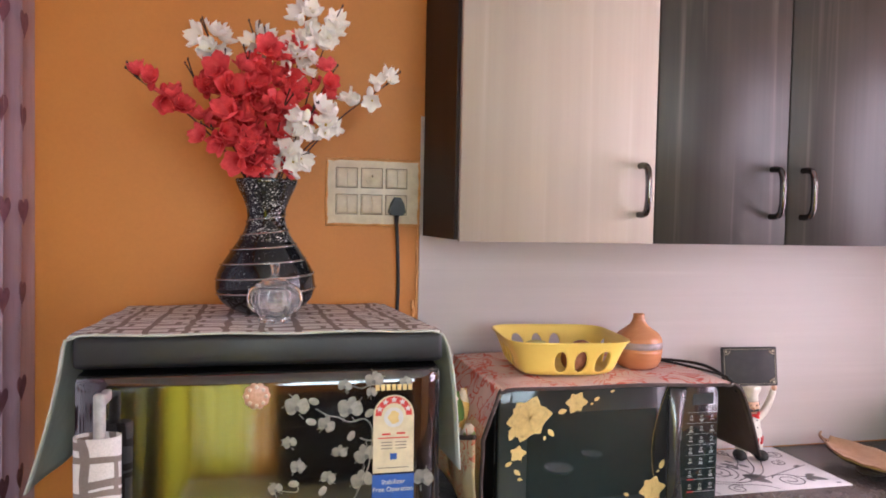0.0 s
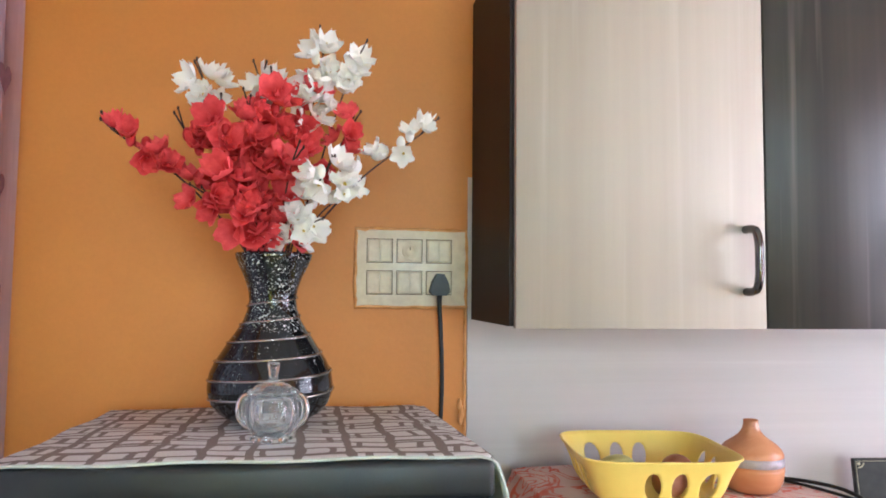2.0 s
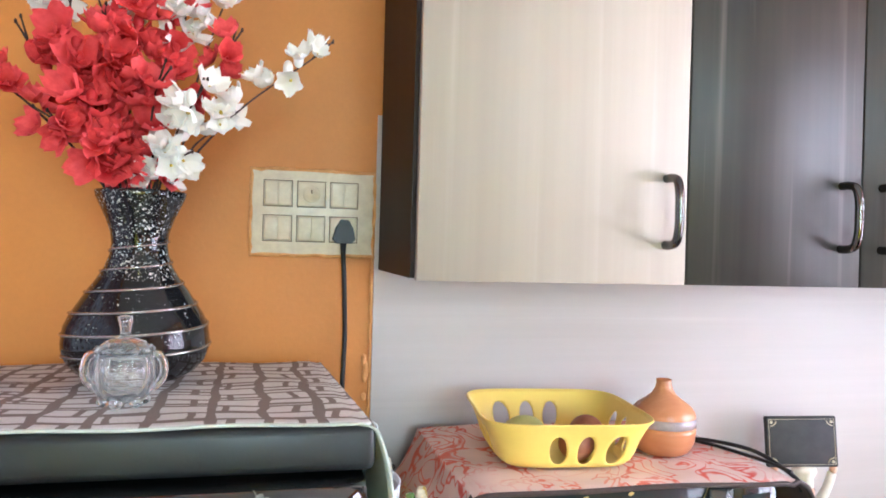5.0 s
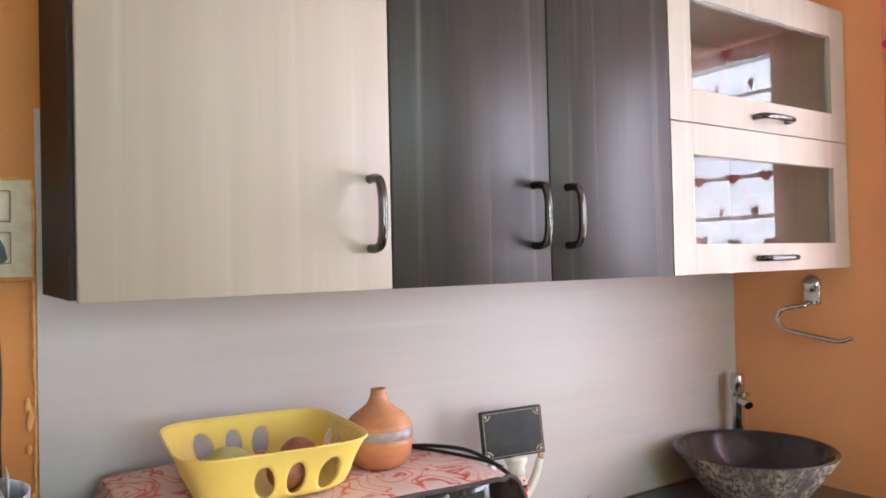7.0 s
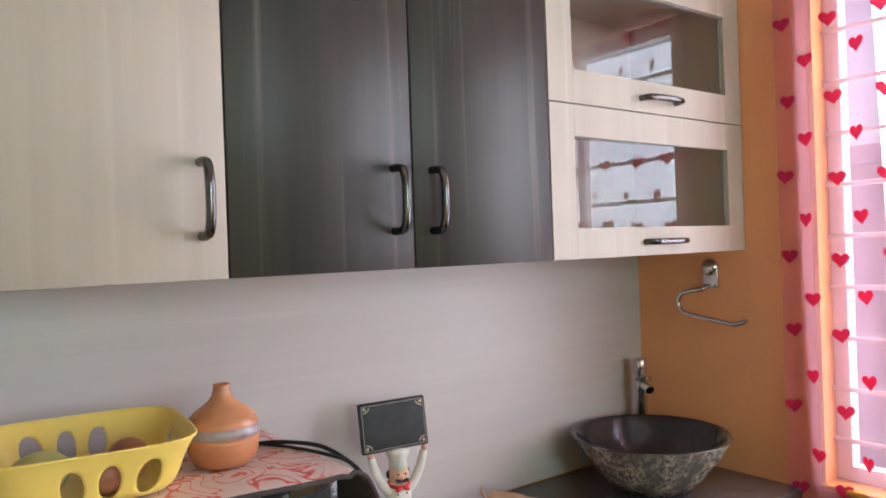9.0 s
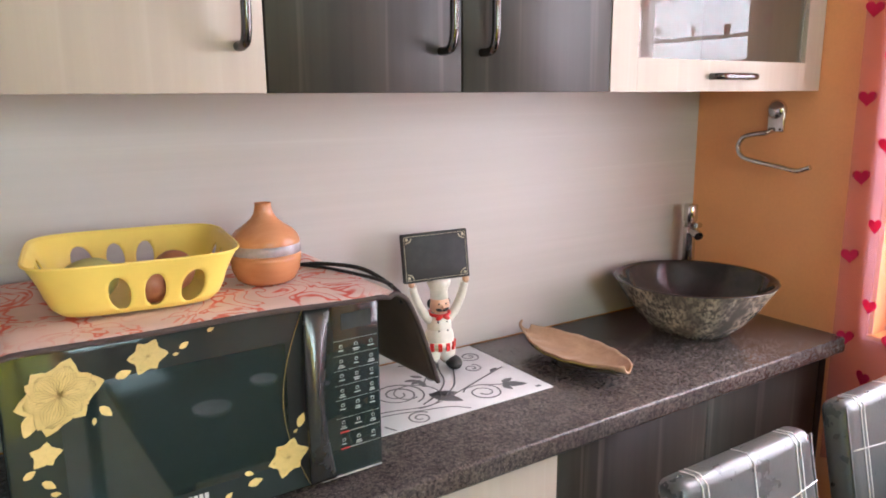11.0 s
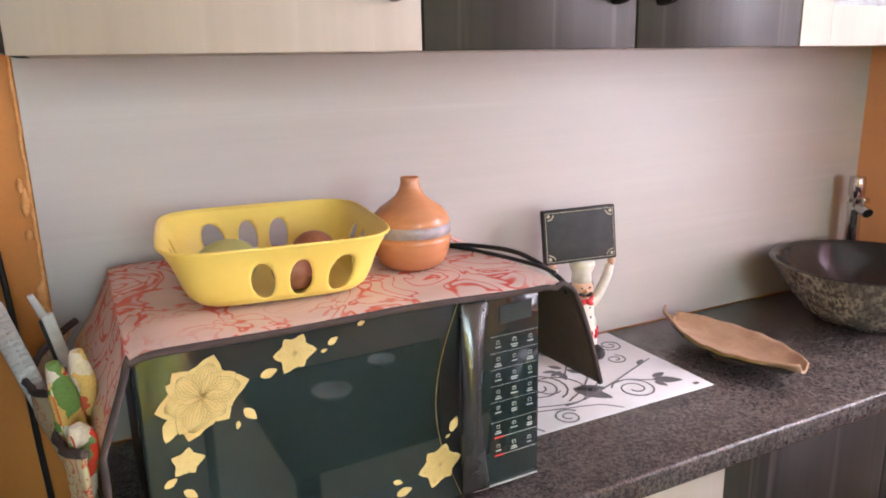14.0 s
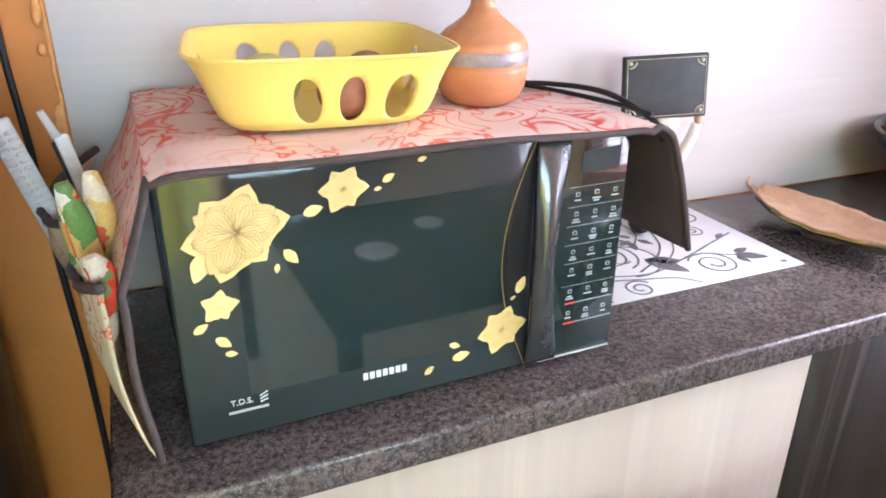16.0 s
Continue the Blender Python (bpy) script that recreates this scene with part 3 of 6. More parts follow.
part("window_frame", bm, STEEL_WHITE, win)
for k in range(1, 4):
    y = fy0 + (fy1 - fy0) * k / 4
    part("mullion", box(0.065, y - 0.014, fz0 + 0.036, 0.095, y + 0.014, fz1 - 0.036), STEEL_WHITE, win)
k, z = 0, fz0 + 0.1
while z < fz1 - 0.06:
    part("bar", tube([(0.05, fy0, z), (0.05, fy1, z)], 0.006, 8), STEEL_WHITE, win)
    z += 0.125
for k in range(4):
    a, b = fy0 + (fy1 - fy0) * k / 4 + 0.016, fy0 + (fy1 - fy0) * (k + 1) / 4 - 0.016
    pane = part("pane", box(0.078, a, fz0 + 0.036, 0.082, b, fz1 - 0.036), PANE, win)
    pane.visible_shadow = False


def heart_outline(s):
    pts = []
    for i in range(18):
        a = 2 * math.pi * i / 18
        pts.append((s * 16 * math.sin(a) ** 3 / 34, s * (13 * math.cos(a) - 5 * math.cos(2 * a) - 2 * math.cos(3 * a) - math.cos(4 * a)) / 34))
    return pts


def curtain(name, label, wall_x, side, y0, y1, z0, z1, folds, depth, cloth, heart_mat, pitch, phase=0.0, heart=0.045, follow=1.0):
    """Voile hung along a side wall; side is +1 when the room lies towards +x."""
    cu = thing(name, label, "curtain", (wall_x, 0, 0))
    rnd = random.Random(7)

    def place(y, z):
        a = (y - y0) / (y1 - y0)
        return side * (depth + depth * 0.7 * math.sin(2 * math.pi * folds * a + phase + 0.3 * math.sin(3 * z)) + 0.006 * math.sin(17 * a + 2 * z))

    part("cloth", sheet(lambda u, v: (place(y0 + (y1 - y0) * u, z0 + (z1 - z0) * v), y0 + (y1 - y0) * u, z0 + (z1 - z0) * v), int(folds * 10), 16), cloth, cu)
    part("rod", tube([(side * depth, y0 - 0.1, z1 + 0.012), (side * depth, y1 + 0.02, z1 + 0.012)], 0.011, 10), CHROME, cu, "steel curtain rod")
    if heart_mat is None:
        return cu
    shape = mesh_of("heart", flat(heart_outline(heart)), heart_mat)
    row, z = 0, z0 + 0.05
    while z < z1 - 0.04:
        y = y0 + 0.03 + (pitch / 2 if row % 2 else 0)
        while y < y1 - 0.01:
            yy = y + rnd.uniform(-0.008, 0.008)
            zz = z + rnd.uniform(-0.01, 0.01)
            dx = (place(yy + 0.01, zz) - place(yy - 0.01, zz)) / 0.02
            h = part("heart", shape, heart_mat, cu)
            turn = follow * math.degrees(math.atan2(-dx, 1)) + (90 if side > 0 else -90)
            h.matrix_basis = pose(place(yy, zz) + side * 0.003, yy, zz, 0, rnd.uniform(-8, 8), turn)
            y += pitch
        z += 0.095
        row += 1
    return cu


curtain("curtain", "sheer pink curtain with red hearts hung over the barred window", RIGHT_X, -1, -0.45, 1.385, 0.55, 2.3, 15, 0.02, VOILE_PINK, HEART_RED, 0.115, 0.0, 0.043, 1.0)
curtain("curtain", "sheer lilac curtain with plum hearts hung over the balcony doorway", LEFT_X + 0.05, 1, 0.05, 1.81, 0.05, 2.3, 19, 0.03, VOILE_LILAC, HEART_PURPLE, 0.1, 1.3, 0.066, 0.15)
curtain("curtain", "plain yellow green curtain hung over the added side opening", LEFT_X + 0.03, 1, -2.5, -1.5, 0.04, 2.3, 8, 0.03, VOILE_GREEN, None, 0)
rear_curtain = curtain("curtain", "plain yellow green curtain lit through by a lamp added behind it", 0, 1, -0.12, 0.345, 0.04, 2.3, 4, 0.03, VOILE_GREEN, None, 0)
rear_curtain.matrix_basis = pose(0, REAR_Y + 0.02, 0, 0, 0, 90)
# Added backlit panel: imitates brightly lit orange wall in the fridge reflection.
lit_wall_band = curtain("curtain", "added golden voile standing in for a lit strip of orange wall", 0, 1, -0.292, -0.125, 0.04, 2.3, 2, 0.03, LIT_WALL_VOILE, None, 0, 0.8)
lit_wall_band.matrix_basis = pose(0, REAR_Y + 0.02, 0, 0, 0, 90)
# Unseen opening, added only to house the rear curtains' backlight.
win3 = thing("window_3", "unseen window added behind the yellow green curtain to backlight it", "window", (0, REAR_Y, 0))
win3["kind"] = "structure"
bm = bmesh.new()
for a in ((-0.318, 0.062, -0.288, 2.098), (0.238, 0.062, 0.268, 2.098), (-0.288, 0.062, 0.238, 0.092), (-0.288, 2.068, 0.238, 2.098)):
    box(a[0], -0.1, a[1], a[2], -0.06, a[3], bm=bm)
part("window_frame", bm, STEEL_WHITE, win3)
part("pane", box(-0.287, -0.082, 0.093, 0.237, -0.078, 2.067), PANE, win3).visible_shadow = False
# Made-up dark furniture, there to give the fridge door its black reflection.
dark_block = thing("low_cabinet", "added low dark cabinet standing in for a dark reflection", "cabinet", (0.3, REAR_Y + 0.003, 0))
part("body", box(0, 0, 0.05, 0.9, 0.3, 0.62), TABLE_WOOD, dark_block)
part("top", box(-0.015, 0, 0.6205, 0.915, 0.315, 0.645, 0.004, 2), TABLE_WOOD, dark_block)
part("plinth", box(0.02, 0.01, 0, 0.88, 0.28, 0.0495), WENGE_SIDE, dark_block)
for x in (0.004, 0.4515):
    leaf_door = part("door", box(x, 0.3005, 0.055, x + 0.4445, 0.317, 0.615, 0.002, 1), TABLE_WOOD, dark_block)
    part("knob", ball(0.011, 0.011, 0.011, 12, 8), CHROME, leaf_door).location = (0.41 if x < 0.1 else 0.49, 0.326, 0.4)
# Added out of view so the fridge door's left part mirrors something dark.
d2 = thing("door_1", "added pair of dark doors standing in for a dark reflection", "door", (LEFT_X, -1.44, 0))
d2["kind"] = "structure"
for y in (0.05, 0.702):
    part("leaf", box(0.004, y, 0.01, 0.03, y + 0.648, 2.03, 0.003), TABLE_WOOD, d2)
bm = bmesh.new()
for a in ((0, 0, 0.048, 2.08), (1.352, 0, 1.4, 2.08), (0.048, 2.033, 1.352, 2.08)):
    box(0.002, a[0], a[1], 0.045, a[2], a[3], bm=bm)
part("door_frame", bm, WENGE_SIDE, d2)
# Unseen window, placed freely so light reaches the gap beside the fridge.
win2 = thing("window_2", "unseen high window added at the far end to light the room", "window", (0, REAR_Y, 0))
win2["kind"] = "structure"
bm = bmesh.new()
for a in ((0.302, 1.302, 0.34, 2.398), (1.46, 1.302, 1.498, 2.398), (0.34, 1.302, 1.46, 1.34), (0.34, 2.36, 1.46, 2.398), (0.88, 1.34, 0.92, 2.36)):
    box(a[0], -0.1, a[1], a[2], -0.06, a[3], bm=bm)
part("window_frame", bm, STEEL_WHITE, win2)
for a, b in ((0.342, 0.878), (0.922, 1.458)):
    p = part("pane", box(a, -0.082, 1.342, b, -0.078, 2.358), PANE, win2)
    p.visible_shadow = False

# ---- outside ----
structure("ground", box(-60, -60, -3.3, 60, 60, -3.2), EARTH, "dusty ground outside far below the windows", "ground")


def facade(name, x, y, turn, w, h, label):
    b = thing(name, label, "building", (x, y, -3.2), turn)
    part("wall", box(-w / 2, 0, 0, w / 2, 6, h), FACADE, b)
    part("roof", box(-w / 2 - 0.2, -0.2, h, w / 2 + 0.2, 6.2, h + 0.25), FACADE, b)
    for i in range(int(w / 2.4)):
        for j in range(int(h / 3)):
            wx, wz = -w / 2 + 1.2 + 2.4 * i, 1.1 + 3.0 * j
            wd = part("window", box(wx - 0.55, -0.03, wz, wx + 0.55, 0.05, wz + 1.3), STEEL_GREY, b)
            part("frame", box(wx - 0.62, -0.05, wz - 0.07, wx + 0.62, -0.031, wz, bm=box(wx - 0.03, -0.05, wz + 0.001, wx + 0.03, -0.031, wz + 1.3)), STEEL_WHITE, wd)


facade("apartment_building", 11.0, 0.5, -90, 14, 5.6, "pale plastered apartment building across the lane")

# ---- upper cabinets ----
CAB_Y, CAB_Z0, CAB_Z1 = 1.49, 1.475, 2.15
BACK_Y = 1.839


def bar_handle(parent, x, z0, z1, mat, y=-0.0, level=False, reach=0.04, r=0.0072):
    """A round bent pull: two feet and a bowed bar. level: runs along x instead of z."""
    m = (z0 + z1) / 2
    h = (z1 - z0) / 2
    pts = [(0, 0, -h + r), (0, -reach * 0.4, -h + r), (0, -reach * 0.8, -h + 0.013), (0, -reach * 0.98, -h + 0.034), (0, -reach, 0), (0, -reach * 0.98, h - 0.034), (0, -reach * 0.8, h - 0.013), (0, -reach * 0.4, h - r), (0, 0, h - r)]
    bm = tube(spline(pts, 5), r, 12)
    if level:
        bm.transform(Matrix.Rotation(radians(90), 4, "Y"))
    bm.transform(Matrix.Translation((x, y, m) if not level else (m, y, x)))
    return part("handle", bm, mat, parent, "dark chrome bow handle")


def carcass(unit, w, mat_side, mat_in, h, depth, shelf=None, left=None):
    t = 0.016
    part("side_panel", box(0, 0.018, 0, t, depth, h), left or mat_side, unit)
    part("side_panel", box(w - t, 0.018, 0, w, depth, h), mat_side, unit)
    part("bottom_panel", box(t, 0.018, 0, w - t, depth, t), mat_in, unit)
    part("top_panel", box(t, 0.018, h - t, w - t, depth, h), mat_in, unit)
    part("back_panel", box(t, depth - 0.008, t, w - t, depth, h - t), mat_in, unit)
    if shelf:
        part("shelf", box(t, 0.022, shelf - 0.008, w - t, depth - 0.01, shelf + 0.008), mat_in, unit)


H, D = CAB_Z1 - CAB_Z0, BACK_Y - CAB_Y
u1 = thing("wall_cabinet", "wall cabinet with one closed cream wood door and dark side", "cabinet", (0.628, CAB_Y, CAB_Z0), group="wall cabinets over the counter")
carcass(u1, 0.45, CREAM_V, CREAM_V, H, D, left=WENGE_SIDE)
door = part("door", box(0.007, 0, -0.003, 0.449, 0.017, H, 0.0012, 1), CREAM_V, u1, "cream woodgrain door")
bar_handle(door, 0.412, 0.053, 0.174, GUNMETAL)
u2 = thing("wall_cabinet", "wall cabinet with a pair of closed dark wenge doors", "cabinet", (1.079, CAB_Y, CAB_Z0), group="wall cabinets over the counter")
carcass(u2, 0.676, WENGE, CREAM_V, H, D)
for x0, x1, hx in ((0.001, 0.3325, 0.292), (0.3355, 0.675, 0.374)):
    door = part("door", box(x0, 0, -0.003, x1, 0.017, H, 0.0012, 1), WENGE, u2, "dark streaked wenge door")
    bar_handle(door, hx, 0.055, 0.177, GUNMETAL)
u3 = thing("wall_cabinet", "empty cream wall cabinet with two glazed lift-up doors", "cabinet", (1.756, CAB_Y, CAB_Z0), group="wall cabinets over the counter")
W3 = 0.716
carcass(u3, W3, CREAM_V, CREAM_V, H, D, 0.326)


def glazed_flap(z0, z1, gz0, gz1):
    gx0, gx1 = 0.074, W3 - 0.07
    ob = part("door", box(gx0, 0, z0, gx1, 0.017, gz0), CREAM_V, u3, "cream woodgrain frame door")
    part("stile", box(0.001, 0, z0, gx0 - 0.0003, 0.017, z1), CREAM_V, ob)
    part("stile", box(gx1 + 0.0003, 0, z0, W3 - 0.001, 0.017, z1), CREAM_V, ob)
    part("top_rail", box(gx0, 0, gz1, gx1, 0.017, z1), CREAM_V, ob)
    pane = part("pane", box(gx0 + 0.0005, 0.011, gz0 + 0.0005, gx1 - 0.0005, 0.014, gz1 - 0.0005), PANE, ob, "clear glass pane")
    pane.visible_shadow = False
    bar_handle(ob, z0 + 0.031, 0.292, 0.436, GUNMETAL, level=True, reach=0.03)


glazed_flap(-0.003, 0.3225, 0.062, 0.256)
glazed_flap(0.3255, H, 0.397, 0.598)

# ---- backsplash, counter and base units ----
structure("backsplash", box(0.62, 1.8395, COUNTER_Z + 0.001, RIGHT_X, WALL_Y - 0.0005, CAB_Z0 + 0.3), CREAM_H, "pale pinkish wood laminate splashback above the counter", "backsplash")
rnd = random.Random(3)
bm = tube([(0.6155 + rnd.uniform(-0.0012, 0.0012), 1.843, 0.9 + 0.012 * k) for k in range(62)], 0.0032, 6)
for k in range(9):
    z = rnd.uniform(1.12, 1.3)
    merge(bm, ball(0.005, 0.0035, rnd.uniform(0.008, 0.02), 8, 6), Matrix.Translation((0.608 + rnd.uniform(-0.004, 0.006), 1.842, z)))
structure("trim", bm, SMEAR, "ragged peeling orange paint edge beside the splashback", "trim")

counter = thing("countertop", "brown speckled granite countertop with a bullnose front edge", "countertop", (0, 0, 0))
bm = box(0.625, 1.36, 0.838, RIGHT_X - 0.001, 1.839, COUNTER_Z, 0.006, 3)
part("slab", bm, GRANITE, counter)
part("apron", box(0.63, 1.399, 0.812, RIGHT_X - 0.002, 1.417, 0.8375), STEEL_GREY, counter, "dark support strip under the slab")


def base_unit(x0, x1, mat, label, doors):
    u = thing("base_cabinet", label, "cabinet", (x0, 1.405, 0.0), group="base cabinets under the counter")
    w = x1 - x0
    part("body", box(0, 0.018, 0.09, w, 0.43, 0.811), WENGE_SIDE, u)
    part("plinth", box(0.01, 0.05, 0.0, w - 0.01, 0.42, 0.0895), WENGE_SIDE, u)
    for k in range(doors):
        a, b = w * k / doors + 0.0015, w * (k + 1) / doors - 0.0015
        part("door", box(a, 0, 0.092, b, 0.0175, 0.808, 0.0012, 1), mat, u)


base_unit(0.63, 1.57, CREAM_V, "cream woodgrain base cabinet under the granite counter", 1)
base_unit(1.571, 2.445, WENGE, "dark wenge base cabinet under the granite counter", 2)
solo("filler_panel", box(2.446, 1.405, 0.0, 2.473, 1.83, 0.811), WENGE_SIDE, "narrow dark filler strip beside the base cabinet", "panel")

# ---- fridge ----
FX0, FX1, FY, FTOP = -0.036, 0.543, 1.22, 1.326
DX0, DX1, DY = -0.025, 0.532, 1.175
fridge = thing("refrigerator", "black glossy single-door refrigerator with printed blossoms", "refrigerator", (0, 0, 0))
bm = box(FX0 + 0.004, FY + 0.045, 0.04, FX1 - 0.004, 1.72, FTOP - 0.028, 0.012, 3)
for v in bm.verts:
    if v.co.x > 0.3 and v.co.y > 1.5:
        v.co.x -= 0.03
part("body", bm, BLACK_PLASTIC, fridge)
bm = box(FX0, FY + 0.004, 1.276, FX1, 1.72, FTOP, 0.01, 3)
for v in bm.verts:
    if v.co.x > 0.3 and v.co.y > 1.5:
        v.co.x -= 0.03
    if v.co.z > 1.296:
        v.co.z -= 0.014 * (v.co.y - FY) / (1.79 - FY)
part("top_cap", bm, GREY_CAP, fridge, "charcoal plastic top cap sloping back a little")


def door_front(u):
    """The door skin bows out a little towards the middle."""
    return DY - 0.0015 * math.sin(math.pi * u)


def door_lean(z):
    """Above its middle the skin also curves back a little."""
    return 0.05 * max(0.0, z - 0.85) ** 2


bm = bmesh.new()
nu = 24
rows = []
zs = [0.09, 0.094, 0.104, 0.3, 0.6, 0.85, 0.95, 1.05, 1.12, 1.18, 1.225, 1.25, 1.262, 1.268, 1.272]
inset = [0.012, 0.004] + [door_lean(z) for z in (0.104, 0.3, 0.6, 0.85, 0.95, 1.05, 1.12, 1.18, 1.225, 1.25, 1.262)] + [0.014, 0.022]
for z, d in zip(zs, inset):
    row = [bm.verts.new((DX0 + 0.002, FY + 0.044, z))]
    for i in range(nu + 1):
        u = i / nu
        e = min(u, 1 - u) * (DX1 - DX0)
        corner = 0.012 * max(0, 1 - e / 0.012) ** 2
        row.append(bm.verts.new((DX0 + 0.002 + (DX1 - DX0 - 0.004) * u, door_front(u) + d + corner, z)))
    row.append(bm.verts.new((DX1 - 0.002, FY + 0.044, z)))
    rows.append(row)
for a, b in zip(rows, rows[1:]):
    for i in range(len(a) - 1):
        bm.faces.new((a[i], a[i + 1], b[i + 1], b[i])).smooth = True
bm.faces.new(rows[-1])
bm.faces.new(rows[0][::-1])
bmesh.ops.recalc_face_normals(bm, faces=bm.faces[:])
fdoor = part("door", bm, BLACK_GLOSS, fridge, "glossy black door skin")

# ---- microwave ----
MX0, MX1, MY, MZ0, MZ1 = 0.705, 1.212, 1.415, 0.878, 1.178
mw = thing("microwave", "black microwave oven with a smoked glass door and gold flower print", "microwave", (MX0, MY, MZ0), 1.2)
MW, MH = MX1 - MX0, MZ1 - MZ0
part("body", box(0.004, 0.03, 0.012, MW - 0.004, 0.36, MH - 0.004, 0.006, 2), BLACK_PLASTIC, mw)
mdoor = part("door", box(0, 0, 0.012, 0.385, 0.029, MH, 0.004, 2), OVEN_EDGE, mw, "smoked glass door")
panel = part("control_panel", box(0.3855, 0.001, 0.012, MW, 0.029, MH, 0.004, 2), OVEN_GLASS, mw, "black control panel")
for x in (0.03, MW - 0.06):
    for y in (0.05, 0.3):
        part("foot", lathe([(0.012, 0), (0.014, 0.0125)], 12, caps=True), RUBBER, mw).location = (x, y, 0)

# ---- fridge details ----


def on_door(x, z):
    return door_front((x - DX0) / (DX1 - DX0)) + door_lean(z) - 0.0006


def stuck(x, z, lift=0.0):
    return pose(x, on_door(x, z) - lift, z, -math.degrees(0.1 * max(0.0, z - 0.85)))


def blossom_outline(r, petals=5, turn=0.0, deep=0.55):
    pts = []
    for i in range(petals * 8):
        a = 2 * math.pi * i / (petals * 8)
        pts.append((r * (deep + (1 - deep) * abs(math.sin(petals * a / 2)) ** 0.7) * math.cos(a + turn), r * (deep + (1 - deep) * abs(math.sin(petals * a / 2)) ** 0.7) * math.sin(a + turn)))
    return pts


def orchid(r, seed):
    """A printed orchid: three narrow sepals behind two broad petals and a small lip."""
    rnd = random.Random(seed)
    bm = bmesh.new()
    for k, (a, long, wide, tone) in enumerate(((90, 0.95, 0.36, 0), (214, 0.95, 0.36, 1), (326, 0.95, 0.36, 0), (8, 1.0, 0.62, 1), (172, 1.0, 0.62, 0), (270, 0.45, 0.2, 2))):
        turn = radians(a + rnd.uniform(-14, 14))
        pts = []
        for i in range(16):
            q = 2 * math.pi * i / 16
            px, pz = r * long * (0.5 - 0.5 * math.cos(q)) * (1 - 0.05 * math.sin(3 * q)), r * wide * math.sin(q) * (0.75 + 0.35 * (0.5 - 0.5 * math.cos(q)))
            pts.append((px * math.cos(turn) - pz * math.sin(turn), px * math.sin(turn) + pz * math.cos(turn)))
        piece = flat(pts, 0.0002 + 0.00009 * k)
        for f in piece.faces:
            f.material_index = tone
        merge(bm, piece)
    for k in range(3):
        a = rnd.uniform(0, 2 * math.pi)
        merge(bm, tube([(0.7 * r * math.cos(a), -0.0002, 0.7 * r * math.sin(a)), (1.25 * r * math.cos(a + 0.2), -0.0002, 1.25 * r * math.sin(a + 0.2))], 0.0006, 4))
    return bm


print_things = thing("sticker", "grey orchid branch transfer stuck on the fridge door", "sticker", (0, 0, 0))
rnd = random.Random(11)
sprays = [(0.299, 1.221, 0.019), (0.382, 1.214, 0.02), (0.345, 1.19, 0.014), (0.42, 1.258, 0.015), (0.373, 1.25, 0.011), (0.471, 1.253, 0.01), (0.288, 1.164, 0.011), (0.366, 1.145, 0.012), (0.301, 1.125, 0.012), (0.348, 1.105, 0.012), (0.407, 1.139, 0.018),
          (0.402, 1.098, 0.018), (0.267, 1.093, 0.011), (0.502, 1.095, 0.017), (0.416, 1.238, 0.009), (0.3, 1.05, 0.015), (0.36, 1.055, 0.014), (0.415, 1.045, 0.018)]
for k, (x, z, r) in enumerate(sprays):
    b = part("blossom", orchid(r, k), [GREY_INK, GREY_PALE, GREY_LINE], print_things)
    b.matrix_basis = stuck(x, z) @ pose(0, 0, 0, 0, rnd.uniform(-25, 25))
for pts in (((0.328, 1.215), (0.347, 1.204), (0.364, 1.2), (0.381, 1.192), (0.404, 1.196), (0.416, 1.184), (0.418, 1.163)), ((0.383, 1.25), (0.4, 1.245), (0.417, 1.25), (0.459, 1.248)), ((0.398, 1.166), (0.408, 1.162), (0.419, 1.161)), ((0.277, 1.089), (0.299, 1.086), (0.302, 1.094)), ((0.418, 1.163), (0.412, 1.12), (0.39, 1.07), (0.37, 1.03))):
    part("stem", tube(spline([(x, on_door(x, z), z) for x, z in pts], 6), 0.0011, 5), GREY_INK, print_things)
for x, z in ((0.325, 1.227), (0.321, 1.195), (0.413, 1.205), (0.384, 1.17), (0.295, 1.099), (0.34, 1.085)):
    bud = part("bud", flat([(0.0085 * math.cos(a), 0.0055 * math.sin(a)) for a in [k * math.pi / 6 for k in range(12)]]), GREY_PALE, print_things)
    bud.matrix_basis = stuck(x, z) @ pose(0, 0, 0, 0, rnd.uniform(-60, 60))

em = thing("fridge_magnet", "round pink and gold ornament stuck on the fridge door", "ornament", (0.238, 0, 1.239))
em.matrix_world = stuck(0.238, 1.239)
bm = lathe([(0.0, 0), (0.019, 0), (0.02, 0.0015), (0.016, 0.004), (0.009, 0.003), (0.0, 0.006)], 32, lambda a, k, r: r * (1 + 0.06 * math.cos(10 * a)))
bm.transform(Matrix.Rotation(radians(90), 4, "X"))
part("disc", bm, material("pink gold ornament", (0.66, 0.4, 0.28), (0.5, 0.28, 0.16), (200, 200, 200), rough=0.3), em)
for k in range(8):
    a = math.pi * k / 4
    part("bead", ball(0.0032, 0.002, 0.0032, 10, 6), material("cream bead", (0.74, 0.62, 0.46), None, (90, 90, 90), rough=0.3) if k == 0 else bpy.data.materials["cream bead"], em).location = (0.0145 * math.cos(a), -0.0045, 0.0145 * math.sin(a))

lab = thing("energy_label", "cream energy rating sticker with red star arch and blue foot", "sticker", (0.452, 0, 1.17))
lab.matrix_world = stuck(0.452, 1.17, 0.0012)
arch = [(-0.033, -0.062), (0.033, -0.062)] + [(0.033 * math.cos(a), 0.03 + 0.033 * math.sin(a)) for a in [k * math.pi / 12 for k in range(13)]]
part("paper", flat(arch), CREAM_INK, lab)
